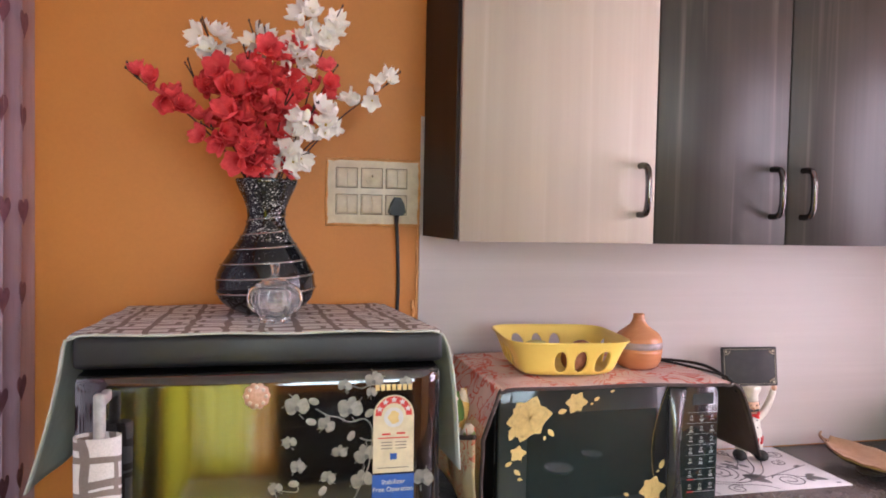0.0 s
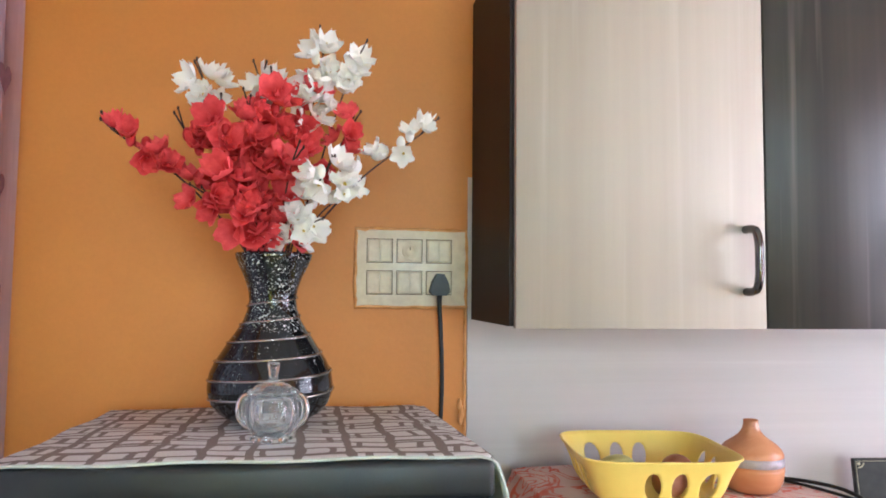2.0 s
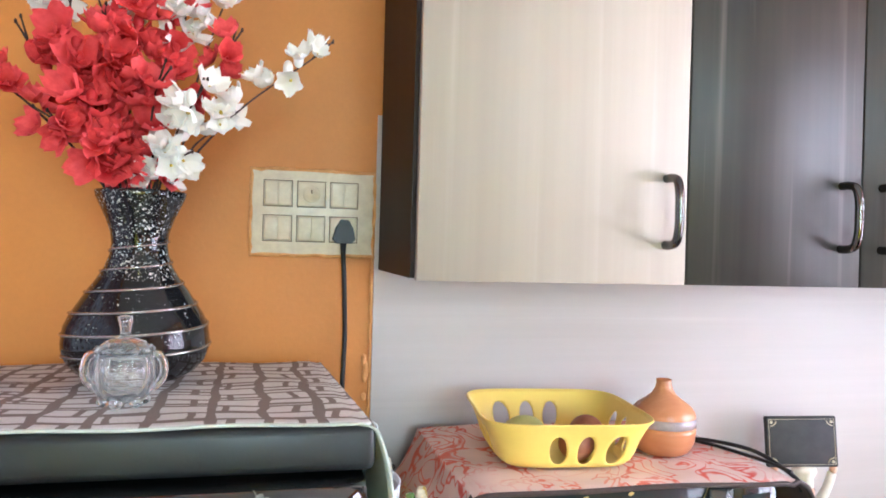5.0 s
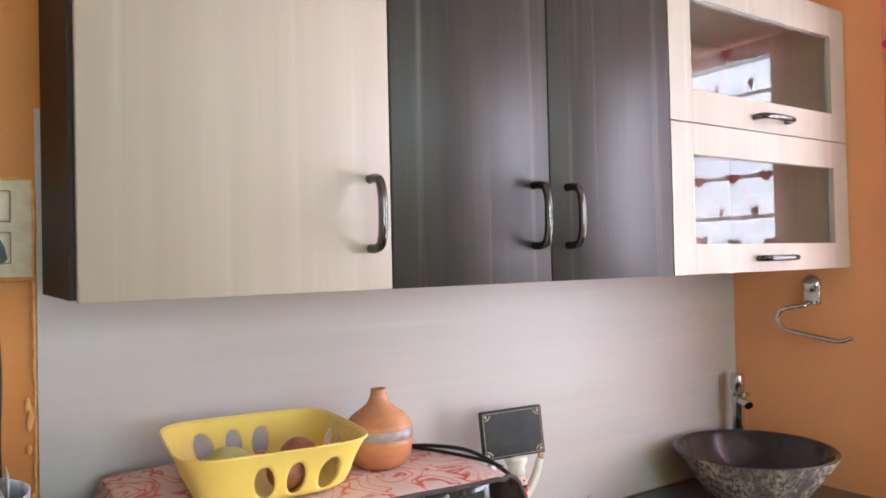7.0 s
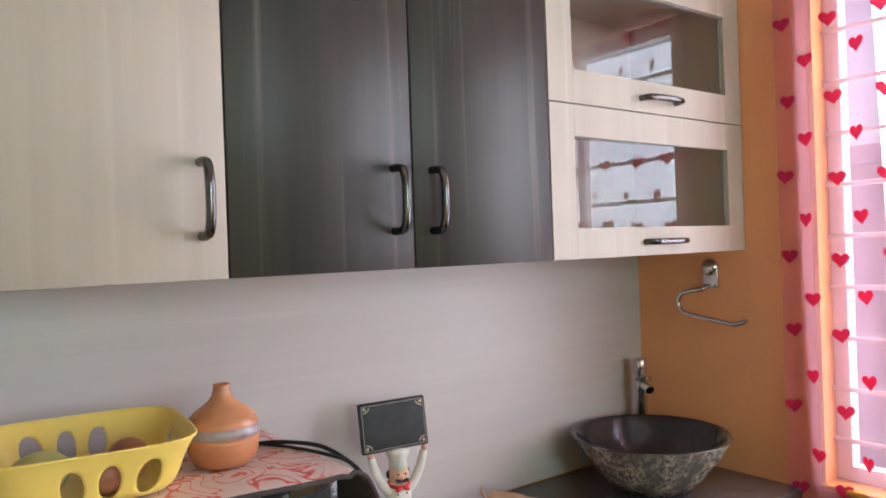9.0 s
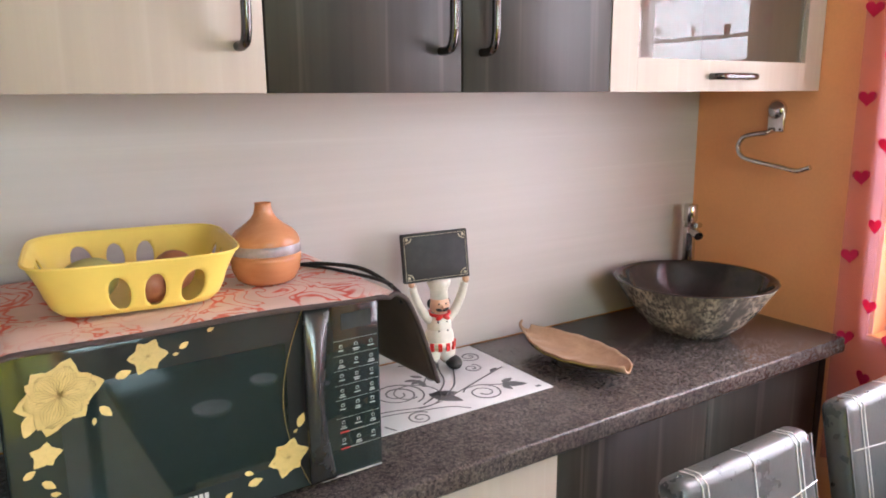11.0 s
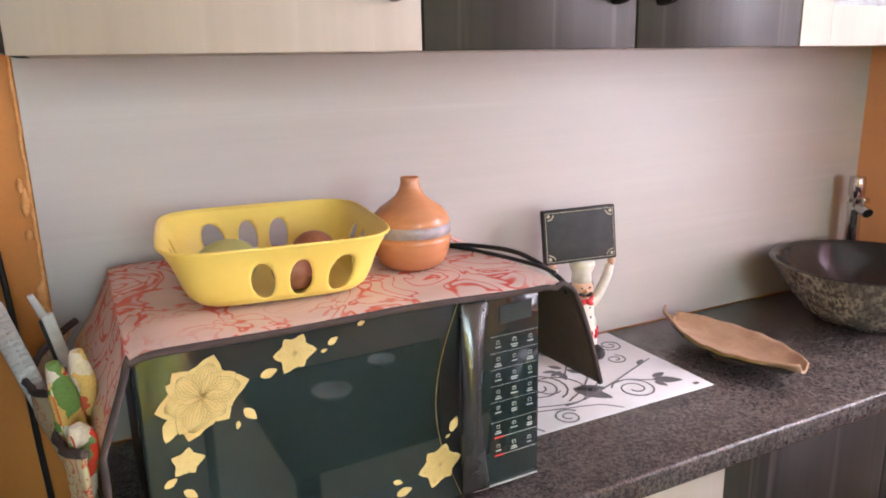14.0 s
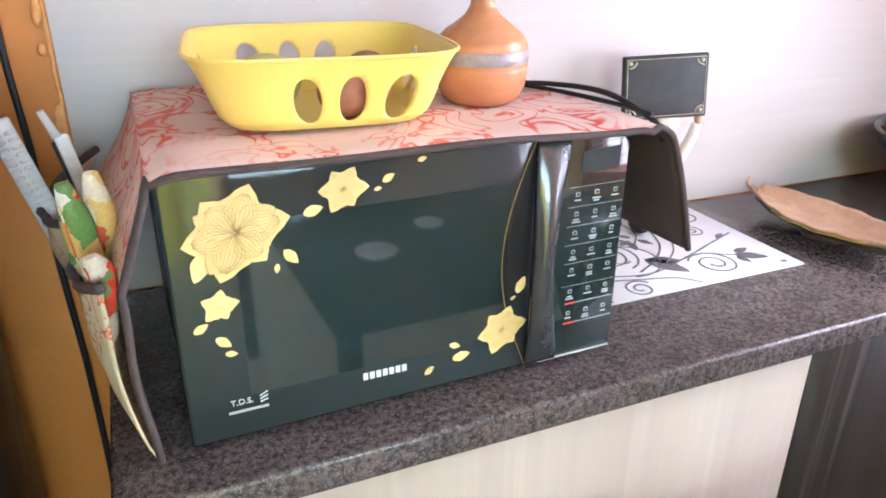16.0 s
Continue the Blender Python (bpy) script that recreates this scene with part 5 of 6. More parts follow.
for a, n in ((62, 0.043), (118, 0.036), (215, 0.046), (300, 0.04)):
    back = part("gold_petal", flat(petal_outline(n, n * 0.36), 0.0004), GOLD_INK, mdoor)
    back.matrix_basis = pose(0.064, -0.0009, 0.238, 0, a, 0)
    part("petal_edge", tube([(px, -0.0006, pz) for px, pz in petal_outline(n, n * 0.36)], 0.00028, 4), GOLD_LINE, back)
gold_flower(0.072, 0.238, 0.046, 6, 20, 4)
gold_flower(0.176, 0.266, 0.023, 6, 30, 2)
gold_flower(0.05, 0.166, 0.017, 5, 10, 0)
gold_flower(0.356, 0.071, 0.029, 6, 20, 2)
for x, z, n, a in ((0.045, 0.224, 0.033, 205), (0.024, 0.142, 0.016, 60), (0.043, 0.133, 0.018, 130), (0.05, 0.114, 0.012, 100), (0.136, 0.246, 0.02, 75), (0.216, 0.268, 0.014, 60), (0.207, 0.261, 0.008, 80), (0.253, 0.285, 0.01, 75), (0.115, 0.213, 0.02, 140), (0.108, 0.2, 0.01, 190), (0.29, 0.066, 0.014, 110), (0.294, 0.046, 0.022, 80), (0.26, 0.034, 0.014, 50), (0.374, 0.114, 0.022, 25), (0.366, 0.107, 0.008, 60)):
    gold_leaf(x, z, n, a)
wordmark(mdoor, 0.052, 0.0085, WHITE_INK, pose(0.205, -0.0009, 0.0505))
part("lettering", lettering("T.D.S.", 0.0092), WHITE_INK, mdoor).location = (0.052, -0.0008, 0.055)
for k in range(3):
    part("printed_bar", flat([(0, 0), (0.008, 0.002 + 0.001 * k), (0.008, 0.0035 + 0.001 * k), (0, 0.0012)], 0.0004), WHITE_INK, mdoor).location = (0.07, -0.0008, 0.05 + 0.0035 * k)
part("printed_bar", flat([(-0.02, 0), (0.02, 0), (0.02, 0.003), (-0.02, 0.003)], 0.0004), SILVER_INK, mdoor).location = (0.058, -0.0008, 0.043)


def handle_place(u, v):
    bow = math.sin(math.pi * v)
    x = 0.381 - 0.01 * bow + (0.031 + 0.012 * (1 - bow)) * u
    return (x, -0.002 - 0.03 * bow ** 0.8 + 0.012 * (2 * u - 1) ** 2 * bow, 0.014 + (MH - 0.02) * v)


part("door_handle", sheet(handle_place, 10, 28, 0.004), HANDLE_DARK, mdoor, "bowed dark metallic door handle")
cres = [(0.381 - 0.036 * math.sin(math.pi * k / 16), 0.016 + (MH - 0.024) * k / 16) for k in range(17)] + [(0.381, 0.016 + (MH - 0.024) * k / 16) for k in range(16, 0, -1)]
part("grip_recess", flat(cres, 0.0006), BLACK_PLASTIC, mdoor).location = (0, -0.0002, 0)
part("recess_edge", tube([(0.381 - 0.036 * math.sin(math.pi * k / 20), -0.001, 0.016 + (MH - 0.024) * k / 20) for k in range(21)], 0.0005, 5), GOLD_LINE, mdoor)
part("trim_strip", box(0.40, -0.001, 0.0125, MW - 0.003, 0.0009, 0.0145), SILVER_INK, panel)

part("display", flat([(0.442, 0.247), (0.492, 0.249), (0.492, 0.274), (0.442, 0.272)], 0.0006), DISPLAY, panel, "grey display window").location = (0, 0.0005, 0)
for k in range(6):
    z = 0.231 - 0.0235 * k - (0.006 if k > 4 else 0)
    part("divider", flat([(0.428, z - 0.0002), (0.503, z - 0.0002), (0.503, z + 0.0002), (0.428, z + 0.0002)], 0.0003), SILVER_INK, panel).location = (0, 0.0008, 0)
for z in (0.084, 0.057):
    part("divider", flat([(0.438, z - 0.0004), (0.503, z - 0.0004), (0.503, z + 0.0004), (0.438, z + 0.0004)], 0.0003), SILVER_INK, panel).location = (0, 0.0008, 0)
    part("red_mark", flat([(0.434, z - 0.0011), (0.449, z - 0.0011), (0.449, z + 0.0011), (0.434, z + 0.0011)], 0.0005), RED_INK, panel).location = (0, 0.0008, 0)
rnd = random.Random(17)
for row in range(7):
    z = 0.222 - 0.0235 * row if row < 5 else (0.1 if row == 5 else 0.071)
    for col in range(3):
        x = 0.44 + 0.0255 * col
        shape = rnd.randrange(3)
        if shape == 0:
            o = [(0.0035 * math.cos(k * math.pi / 4), 0.0035 * math.sin(k * math.pi / 4)) for k in range(8)]
        elif shape == 1:
            o = [(-0.0035, -0.0025), (0.0035, -0.0025), (0.0035, 0.0028), (0.0, 0.004), (-0.0035, 0.0028)]
        else:
            o = [(-0.003, -0.003), (0.003, -0.003), (0.003, 0.003), (-0.003, 0.003)]
        key = part("key_symbol", flat([(px * 0.85, pz * 0.85) for px, pz in o], 0.0003), SILVER_INK, panel)
        key.location = (x, 0.0008, z)
        part("key_gap", flat([(px * 0.55, pz * 0.55) for px, pz in o], 0.0002), OVEN_GLASS, key).location = (0, -0.0003, 0)
        for j in range(1 + (row + col) % 2):
            w = rnd.uniform(0.003, 0.006)
            part("printed_bar", flat([(-w, 0), (w, 0), (w, 0.0016), (-w, 0.0016)], 0.0003), SILVER_INK, panel).location = (x, 0.0008, z - 0.0075 - 0.003 * j)

# ---- cloth cover over the microwave ----
KX0, KX1, KY0, KY1, KZ = MX0 - 0.004, MX1 + 0.006, MY - 0.018, 1.775, MZ1 + 0.0035


def flap_x(y, z):
    """The side flap leans away from the oven, more so towards the wall."""
    drop = max(0.0, KZ - z)
    v = min(1.0, max(0.0, (y - KY0) / (KY1 - KY0)))
    a = min(1.0, drop / 0.1)
    return KX0 - 0.035 * a ** 1.25 + 0.006 * max(0.0, (drop - 0.17) / 0.1) - 0.032 * v * min(1.0, drop / 0.14) ** 1.5 - 0.0015 * math.sin(40 * z + 9 * y) * a


def oven_cover(u, v):
    left, right, wide = 0.3, 0.225, KX1 - KX0
    s = u * (left + wide + right)
    y = KY0 + (KY1 - KY0) * v
    sag = 0.004 * max(0, 1 - v / 0.08) ** 2
    if s < left:
        q = (left - s) / left
        z = KZ - max(0, left - s - 0.012) * (1 - 0.2 * v)
        return (flap_x(y, z), y + 0.006 * q * (1 - v) + 0.002 * math.sin(9 * q), z)
    if s < left + wide:
        x = KX0 + s - left
        e = min(x - KX0, KX1 - x)
        lift = 0.0015 * math.sin(20 * x + 9 * y) * min(1, e / 0.03) + 0.0025 * math.sin(8 * x + 1) * max(0, 1 - v / 0.15)
        return (x, y, KZ - 0.006 * max(0, 1 - e / 0.025) ** 2 - sag + lift + 0.002)
    d = s - left - wide
    q = d / right
    curl = 0.012 * min(1, d / 0.03) + 0.088 * q ** 0.9 * (1 - 0.35 * v)
    return (KX1 + curl, y + 0.03 * q, KZ - 0.002 - 0.175 * q ** 1.35 - 0.004 * math.sin(math.pi * q))


oc = thing("microwave_cover", "pink printed cloth cover with side pockets over the microwave", "cover", (0, 0, 0))
bm = sheet(oven_cover, 100, 26, 0.003)
bm.normal_update()
for f in bm.faces:
    c = f.calc_center_median()
    inner_side = (c.x > KX1 + 0.004 and f.normal.x < 0) or (c.x < KX0 - 0.006 and f.normal.x > 0.25) or (KX0 - 0.003 <= c.x <= KX1 + 0.004 and f.normal.z < -0.5)
    f.material_index = 1 if inner_side else (2 if c.x < KX0 - 0.012 and c.z < KZ - 0.08 else 0)
part("cloth", bm, [PINK_CLOTH, INNER, CREAM_CLOTH], oc)
part("binding", tube([Vector(oven_cover(k / 100, 0.0)) + Vector((0, -0.001, -0.001)) for k in range(101)], 0.0042, 6), PIPING, oc, "brown bound hem")
part("tie_string", tube(spline([(1.16, 1.62, KZ + 0.006), (1.19, 1.575, KZ + 0.012), (1.225, 1.5, KZ + 0.012), (1.245, 1.43, KZ - 0.01), (1.25, 1.42, KZ - 0.03)], 6), 0.0035, 6), RUBBER, oc, "dark tie string")
part("tie_string", tube(spline([(1.165, 1.62, KZ + 0.006), (1.2, 1.56, KZ + 0.004), (1.23, 1.47, KZ + 0.002), (1.235, 1.425, KZ)], 6), 0.003, 6), RUBBER, oc, "dark tie string")


def side_pocket(y0, y1, z_front, z_back, dip, zbot, bulge):
    def place(u, v):
        y = y0 + (y1 - y0) * u
        top = z_front + (z_back - z_front) * u - dip * math.sin(math.pi * u)
        low = zbot + 0.02 * u
        z = low + (top - low) * v
        crease = 0.0022 * math.sin(23 * u + 9 * v) * v * math.sin(math.pi * u)
        return (flap_x(y, z) - 0.003 - bulge * math.sin(math.pi * (0.06 + 0.9 * u)) ** 0.55 * v ** 0.4 - crease, y, z)
    part("pocket", sheet(place, 24, 16, 0.002), CREAM_CLOTH, oc, "cream pocket printed with red sprigs")
    part("pocket_binding", tube([place(k / 24, 1.0) for k in range(25)], 0.005, 6), PIPING, oc, "brown bound mouth")


side_pocket(1.402, 1.56, 1.087, 1.105, 0.022, 0.9, 0.033)
side_pocket(1.562, 1.745, 1.09, 1.12, 0.024, 0.94, 0.058)

kn = thing("plastic_scraper", "clear ribbed plastic strip sticking out of the cover pocket", "utensil")
kn.matrix_world = pose(0.607, 1.655, 1.03, 0, -15, 8)
part("strip", box(-0.013, -0.003, -0.07, 0.013, 0.003, 0.16, 0.0028, 3), RIBBED, kn)
for k in range(22):
    for x in (-0.0062, 0.0062):
        part("rib", ball(0.0052, 0.0022, 0.0026, 8, 5), RIBBED, kn).location = (x, -0.003, -0.03 + 0.0083 * k)
kn2 = thing("kitchen_knife", "small knife with a pale handle standing in the cover pocket", "knife")
kn2.matrix_world = pose(0.643, 1.655, 1.06, 0, -11, 10)
part("handle", box(-0.0075, -0.005, 0.03, 0.0075, 0.005, 0.105, 0.003, 3), HANDLE_WHITE, kn2)
part("blade", box(-0.006, -0.001, -0.06, 0.006, 0.001, 0.03), CHROME, kn2)
part("spine", box(-0.0115, -0.004, 0.01, -0.0078, 0.004, 0.1, 0.0015, 2), RUBBER, kn2, "dark edge along the handle")
part("cap", tube([(-0.004, 0, 0.104), (-0.009, 0, 0.135)], 0.0055, 8, 0.7), RIBBED, kn2)


def rolled_pouch(label, line, radius, mat):
    """A rolled sachet: a soft sausage, pinched and crimped at its ends, with a seam along it."""
    p = thing("snack_packet", label, "packet", line[0])
    pts = [q - Vector(line[0]) for q in spline([Vector(q) for q in line], 8)]
    bm = bmesh.new()
    n, rings = 16, []
    for i, q in enumerate(pts):
        t = i / (len(pts) - 1)
        r = radius * max(0.12, math.sin(math.pi * (0.04 + 0.92 * t))) ** 0.45 * (1 + 0.05 * math.sin(19 * t))
        ahead = (pts[min(i + 1, len(pts) - 1)] - pts[max(i - 1, 0)]).normalized()
        side = ahead.cross(Vector((0, 1, 0))).normalized()
        front = side.cross(ahead)
        rings.append([bm.verts.new(q + (side * math.cos(2 * math.pi * k / n) + front * math.sin(2 * math.pi * k / n) * 0.8) * r * (1 + 0.06 * math.sin(3 * 2 * math.pi * k / n + 7 * t))) for k in range(n)])
    for a, b in zip(rings, rings[1:]):
        for k in range(n):
            bm.faces.new((a[k], a[(k + 1) % n], b[(k + 1) % n], b[k])).smooth = True
    bm.faces.new(rings[-1])
    bm.faces.new(rings[0][::-1])
    bmesh.ops.recalc_face_normals(bm, faces=bm.faces[:])
    part("foil", bm, mat, p)
    part("seam", tube([q + Vector((-radius * 0.5, -radius * 0.72, 0)) for q in pts[3:-3]], 0.001, 5), POUCH_Y, p)


rolled_pouch("rolled red and green printed packet in the pocket", [(0.641, 1.5, 1.01), (0.64, 1.495, 1.06), (0.637, 1.487, 1.11), (0.632, 1.48, 1.16)], 0.0155, POUCH)
rolled_pouch("rolled yellow and green printed packet in the pocket", [(0.641, 1.535, 1.01), (0.645, 1.53, 1.06), (0.654, 1.515, 1.11), (0.655, 1.505, 1.16)], 0.016, POUCH_Y)
rolled_pouch("small crumpled red and white packet in the pocket", [(0.647, 1.45, 1.01), (0.648, 1.445, 1.05), (0.65, 1.438, 1.085), (0.646, 1.435, 1.105)], 0.0145, POUCH_R)

# ---- basket with fruit ----


def basket():
    b = thing("basket", "yellow plastic fruit basket with oval cut-outs", "basket", (0.893, 1.577, KZ + 0.0045), -6.5)
    nu, nv, thick = 208, 26, 0.0022
    prof = [(0.076, 0.0), (0.084, 0.003), (0.091, 0.011), (0.096, 0.024), (0.1005, 0.041), (0.1065, 0.058), (0.114, 0.0755)]
    holes = [(0.25 * k + (0.058 * j + 0.025 if k % 2 == 0 else 0.055 * j), 0.57, 0.0175, 0.25) for k in range(4) for j in (-1, 0, 1)]

    def at(s, t, inset=0.0):
        q = min(t * (len(prof) - 1), len(prof) - 1.0001)
        i = int(q)
        r = prof[i][0] + (prof[i + 1][0] - prof[i][0]) * (q - i)
        z = prof[i][1] + (prof[i + 1][1] - prof[i][1]) * (q - i)
        r, z = r - inset, z + (inset if t < 0.05 else 0)
        a = 2 * math.pi * s - math.pi / 2
        c, d = math.cos(a), math.sin(a)
        m = (abs(c) ** 5 + abs(d) ** 5) ** (-1 / 5)
        return (r * m * c * 1.2, r * m * d * 1.2, z)

    bm = bmesh.new()
    par = {}
    for i in range(nu):
        for j in range(nv + 1):
            par[i, j] = [i / nu, j / nv]
    cut = set()
    for i in range(nu):
        for j in range(nv):
            s, t = (i + 0.5) / nu, (j + 0.5) / nv
            for s0, t0, a, h in holes:
                ds = (s - s0 + 0.5) % 1.0 - 0.5
                if (ds / a) ** 2 + ((t - t0) / h) ** 2 < 1:
                    cut.add((i, j))
    for i in range(nu):
        for j in range(nv + 1):
            near = [((i - a) % nu, j - c) for a in (0, 1) for c in (0, 1) if 0 <= j - c < nv]
            n = sum(1 for k in near if k in cut)
            if 0 < n < len(near):
                s, t = par[i, j]
                for s0, t0, a, h in holes:
                    ds = (s - s0 + 0.5) % 1.0 - 0.5
                    q = math.hypot(ds / a, (t - t0) / h)
                    if 0.5 < q < 1.6:
                        par[i, j] = [s0 + ds / q, t0 + (t - t0) / q]
    out_v = {k: bm.verts.new(at(*p)) for k, p in par.items()}
    in_v = {k: bm.verts.new(at(*p, thick)) for k, p in par.items()}
    for i in range(nu):
        for j in range(nv):
            i2 = (i + 1) % nu
            ring4 = ((i, j), (i2, j), (i2, j + 1), (i, j + 1))
            if (i, j) in cut:
                sides = (((i, j), (i2, j), (i, j - 1)), ((i2, j), (i2, j + 1), (i2, j)), ((i2, j + 1), (i, j + 1), (i, j + 1)), ((i, j + 1), (i, j), ((i - 1) % nu, j)))
                for p, q, other in sides:
                    if other not in cut:
                        bm.faces.new((out_v[p], out_v[q], in_v[q], in_v[p]))
            else:
                bm.faces.new([out_v[k] for k in ring4]).smooth = True
                bm.faces.new([in_v[k] for k in ring4[::-1]]).smooth = True
        bm.faces.new((out_v[i, nv], out_v[(i + 1) % nu, nv], in_v[(i + 1) % nu, nv], in_v[i, nv]))
    bm.faces.new([out_v[i, 0] for i in range(nu)][::-1])
    bm.faces.new([in_v[i, 0] for i in range(nu)])
    loose = [v for v in bm.verts if not v.link_faces]
    bmesh.ops.delete(bm, geom=loose, context="VERTS")
    part("shell", bm, YELLOW, b)
    part("rim", tube([at(i / 104, 1.0) for i in range(104)], 0.0021, 6, closed=True), YELLOW, b, "thickened rim")


basket()
bz = KZ + 0.0075
for kind, label, at, size, mat in (("mango", "green unripe mango lying in the yellow basket", (0.83, 1.555, bz + 0.032), (0.042, 0.031, 0.031), MANGO), ("onion", "red brown onion lying in the yellow basket", (0.905, 1.51, bz + 0.028), (0.029, 0.028, 0.028), ONION), ("onion", "red brown onion lying in the yellow basket", (0.945, 1.56, bz + 0.03), (0.03, 0.03, 0.03), ONION)):
    fruit = thing(kind, label, "fruit" if kind == "mango" else "vegetable", at, 20)
    bm = ball(*size, 24, 16)
    for v in bm.verts:
        v.co.x += 0.1 * v.co.z * (1 if kind == "mango" else 0)
    part("skin", bm, mat, fruit)
    part("stalk", tube([(size[0] * 0.9, 0, 0), (size[0] * 1.15, 0, 0.004)], 0.0025, 6), TWIG, fruit)

# ---- aroma diffuser ----
df = thing("aroma_diffuser", "orange woodgrain gourd-shaped aroma diffuser with a grey band", "diffuser", (1.083, 1.555, KZ + 0.003))
df.scale = (1.02, 1.02, 0.92)
part("base", lathe([(0.0, 0), (0.036, 0), (0.044, 0.006), (0.051, 0.022), (0.0535, 0.042), (0.053, 0.051), (0.0, 0.051)], 48), WOOD_ORANGE, df)
part("band", lathe([(0.0525, 0.0505), (0.0538, 0.052), (0.0535, 0.066), (0.052, 0.0675)], 48), CLAY, df, "translucent grey band")
part("top", lathe([(0.0525, 0.0672), (0.0528, 0.07), (0.05, 0.079), (0.042, 0.089), (0.03, 0.098), (0.02, 0.107), (0.0145, 0.117), (0.0122, 0.128), (0.0125, 0.134), (0.0105, 0.1345), (0.009, 0.126), (0.0, 0.122)], 48), WOOD_ORANGE, df)

# ---- things on the counter ----
pm = thing("place_mat", "white place mat printed with charcoal scrolls on the counter", "mat", (1.455, 1.675, COUNTER_Z))
part("sheet", box(-0.21, -0.148, 0.0, 0.21, 0.155, 0.0022, 0.001, 1), MAT_WHITE, pm)


def scroll(points, spiral=None, w=0.0028):
    if not spiral:
        pts = spline([(x, y, 0.0034 - w) for x, y in points], 8)
    else:
        cx, cy, r, turns, a0, way = spiral
        pts = [Vector((cx + r * (1 - 0.78 * k / 40) * math.cos(a0 + way * 2 * math.pi * turns * k / 40), cy + r * (1 - 0.78 * k / 40) * math.sin(a0 + way * 2 * math.pi * turns * k / 40), 0.0034 - w)) for k in range(41)]
    part("scroll_print", tube(pts, w, 5), MAT_INK, pm)


scroll([(-0.2, -0.06), (-0.135, -0.066), (-0.048, -0.085), (0.044, -0.057), (0.13, -0.023), (0.19, 0.0)], w=0.0032)
scroll([(-0.2, -0.075), (-0.134, -0.082), (-0.079, -0.096), (-0.022, -0.112), (0.008, -0.14)], w=0.0022)
scroll([(0.085, 0.1), (0.065, 0.065), (0.038, 0.002), (-0.008, -0.045), (-0.06, -0.075)], w=0.0036)
scroll([(0.12, 0.085), (0.093, 0.049), (0.047, -0.023), (-0.004, -0.065)], w=0.002)
scroll([(-0.17, -0.12), (-0.163, -0.135), (-0.159, -0.144)], w=0.0034)
scroll([(0.044, -0.057), (0.085, -0.055), (0.11, -0.07), (0.13, -0.08)], w=0.002)
scroll([(0.0, 0.02), (0.03, 0.06), (0.03, 0.11), (0.0, 0.13)], w=0.002)
scroll([(-0.2, 0.06), (-0.14, 0.1), (-0.08, 0.1)], w=0.0026)
for sp, w in (((0.074, -0.092, 0.042, 1.9, 2.6, -1), 0.0022), ((-0.095, -0.122, 0.026, 1.7, 0.5, 1), 0.0022), ((0.165, 0.092, 0.026, 1.6, 3.6, 1), 0.0022), ((-0.078, -0.005, 0.056, 2.2, 5.0, 1), 0.0032), ((-0.055, -0.02, 0.07, 1.1, 4.4, 1), 0.0018), ((0.13, 0.03, 0.022, 1.5, 1.0, -1), 0.0018), ((-0.165, 0.02, 0.026, 1.5, 1.0, 1), 0.0022), ((0.03, 0.12, 0.02, 1.4, 1.0, 1), 0.0018), ((-0.11, 0.115, 0.024, 1.5, 4.0, -1), 0.002)):
    scroll((), sp, w)
for x, y, n, a in ((-0.024, -0.036, 0.07, -150), (-0.02, -0.04, 0.05, -115), (0.128, -0.077, 0.05, -122), (0.135, -0.07, 0.03, -80), (0.125, -0.085, 0.026, -165), (-0.004, 0.03, 0.03, 165), (0.0, 0.035, 0.028, 110), (0.015, 0.035, 0.028, -150), (0.01, 0.045, 0.026, 40), (-0.008, 0.04, 0.024, 75), (-0.15, 0.06, 0.04, 60), (0.15, -0.012, 0.026, -60)):
    o = petal_outline(n * 1.1, n * 0.25)
    bm = flat(o, 0.0004)
    bm.transform(Matrix.Rotation(radians(-90), 4, "X"))
    part("leaf_print", bm, MAT_INK, pm).matrix_basis = pose(x, y, 0.0022, 0, 0, a)
bm = flat([(-0.006, -0.004), (0.006, -0.004), (0.006, 0.004), (-0.006, 0.004)], 0.0004)
bm.transform(Matrix.Rotation(radians(-90), 4, "X"))
part("leaf_print", bm, MAT_INK, pm).location = (0.185, -0.128, 0.0022)


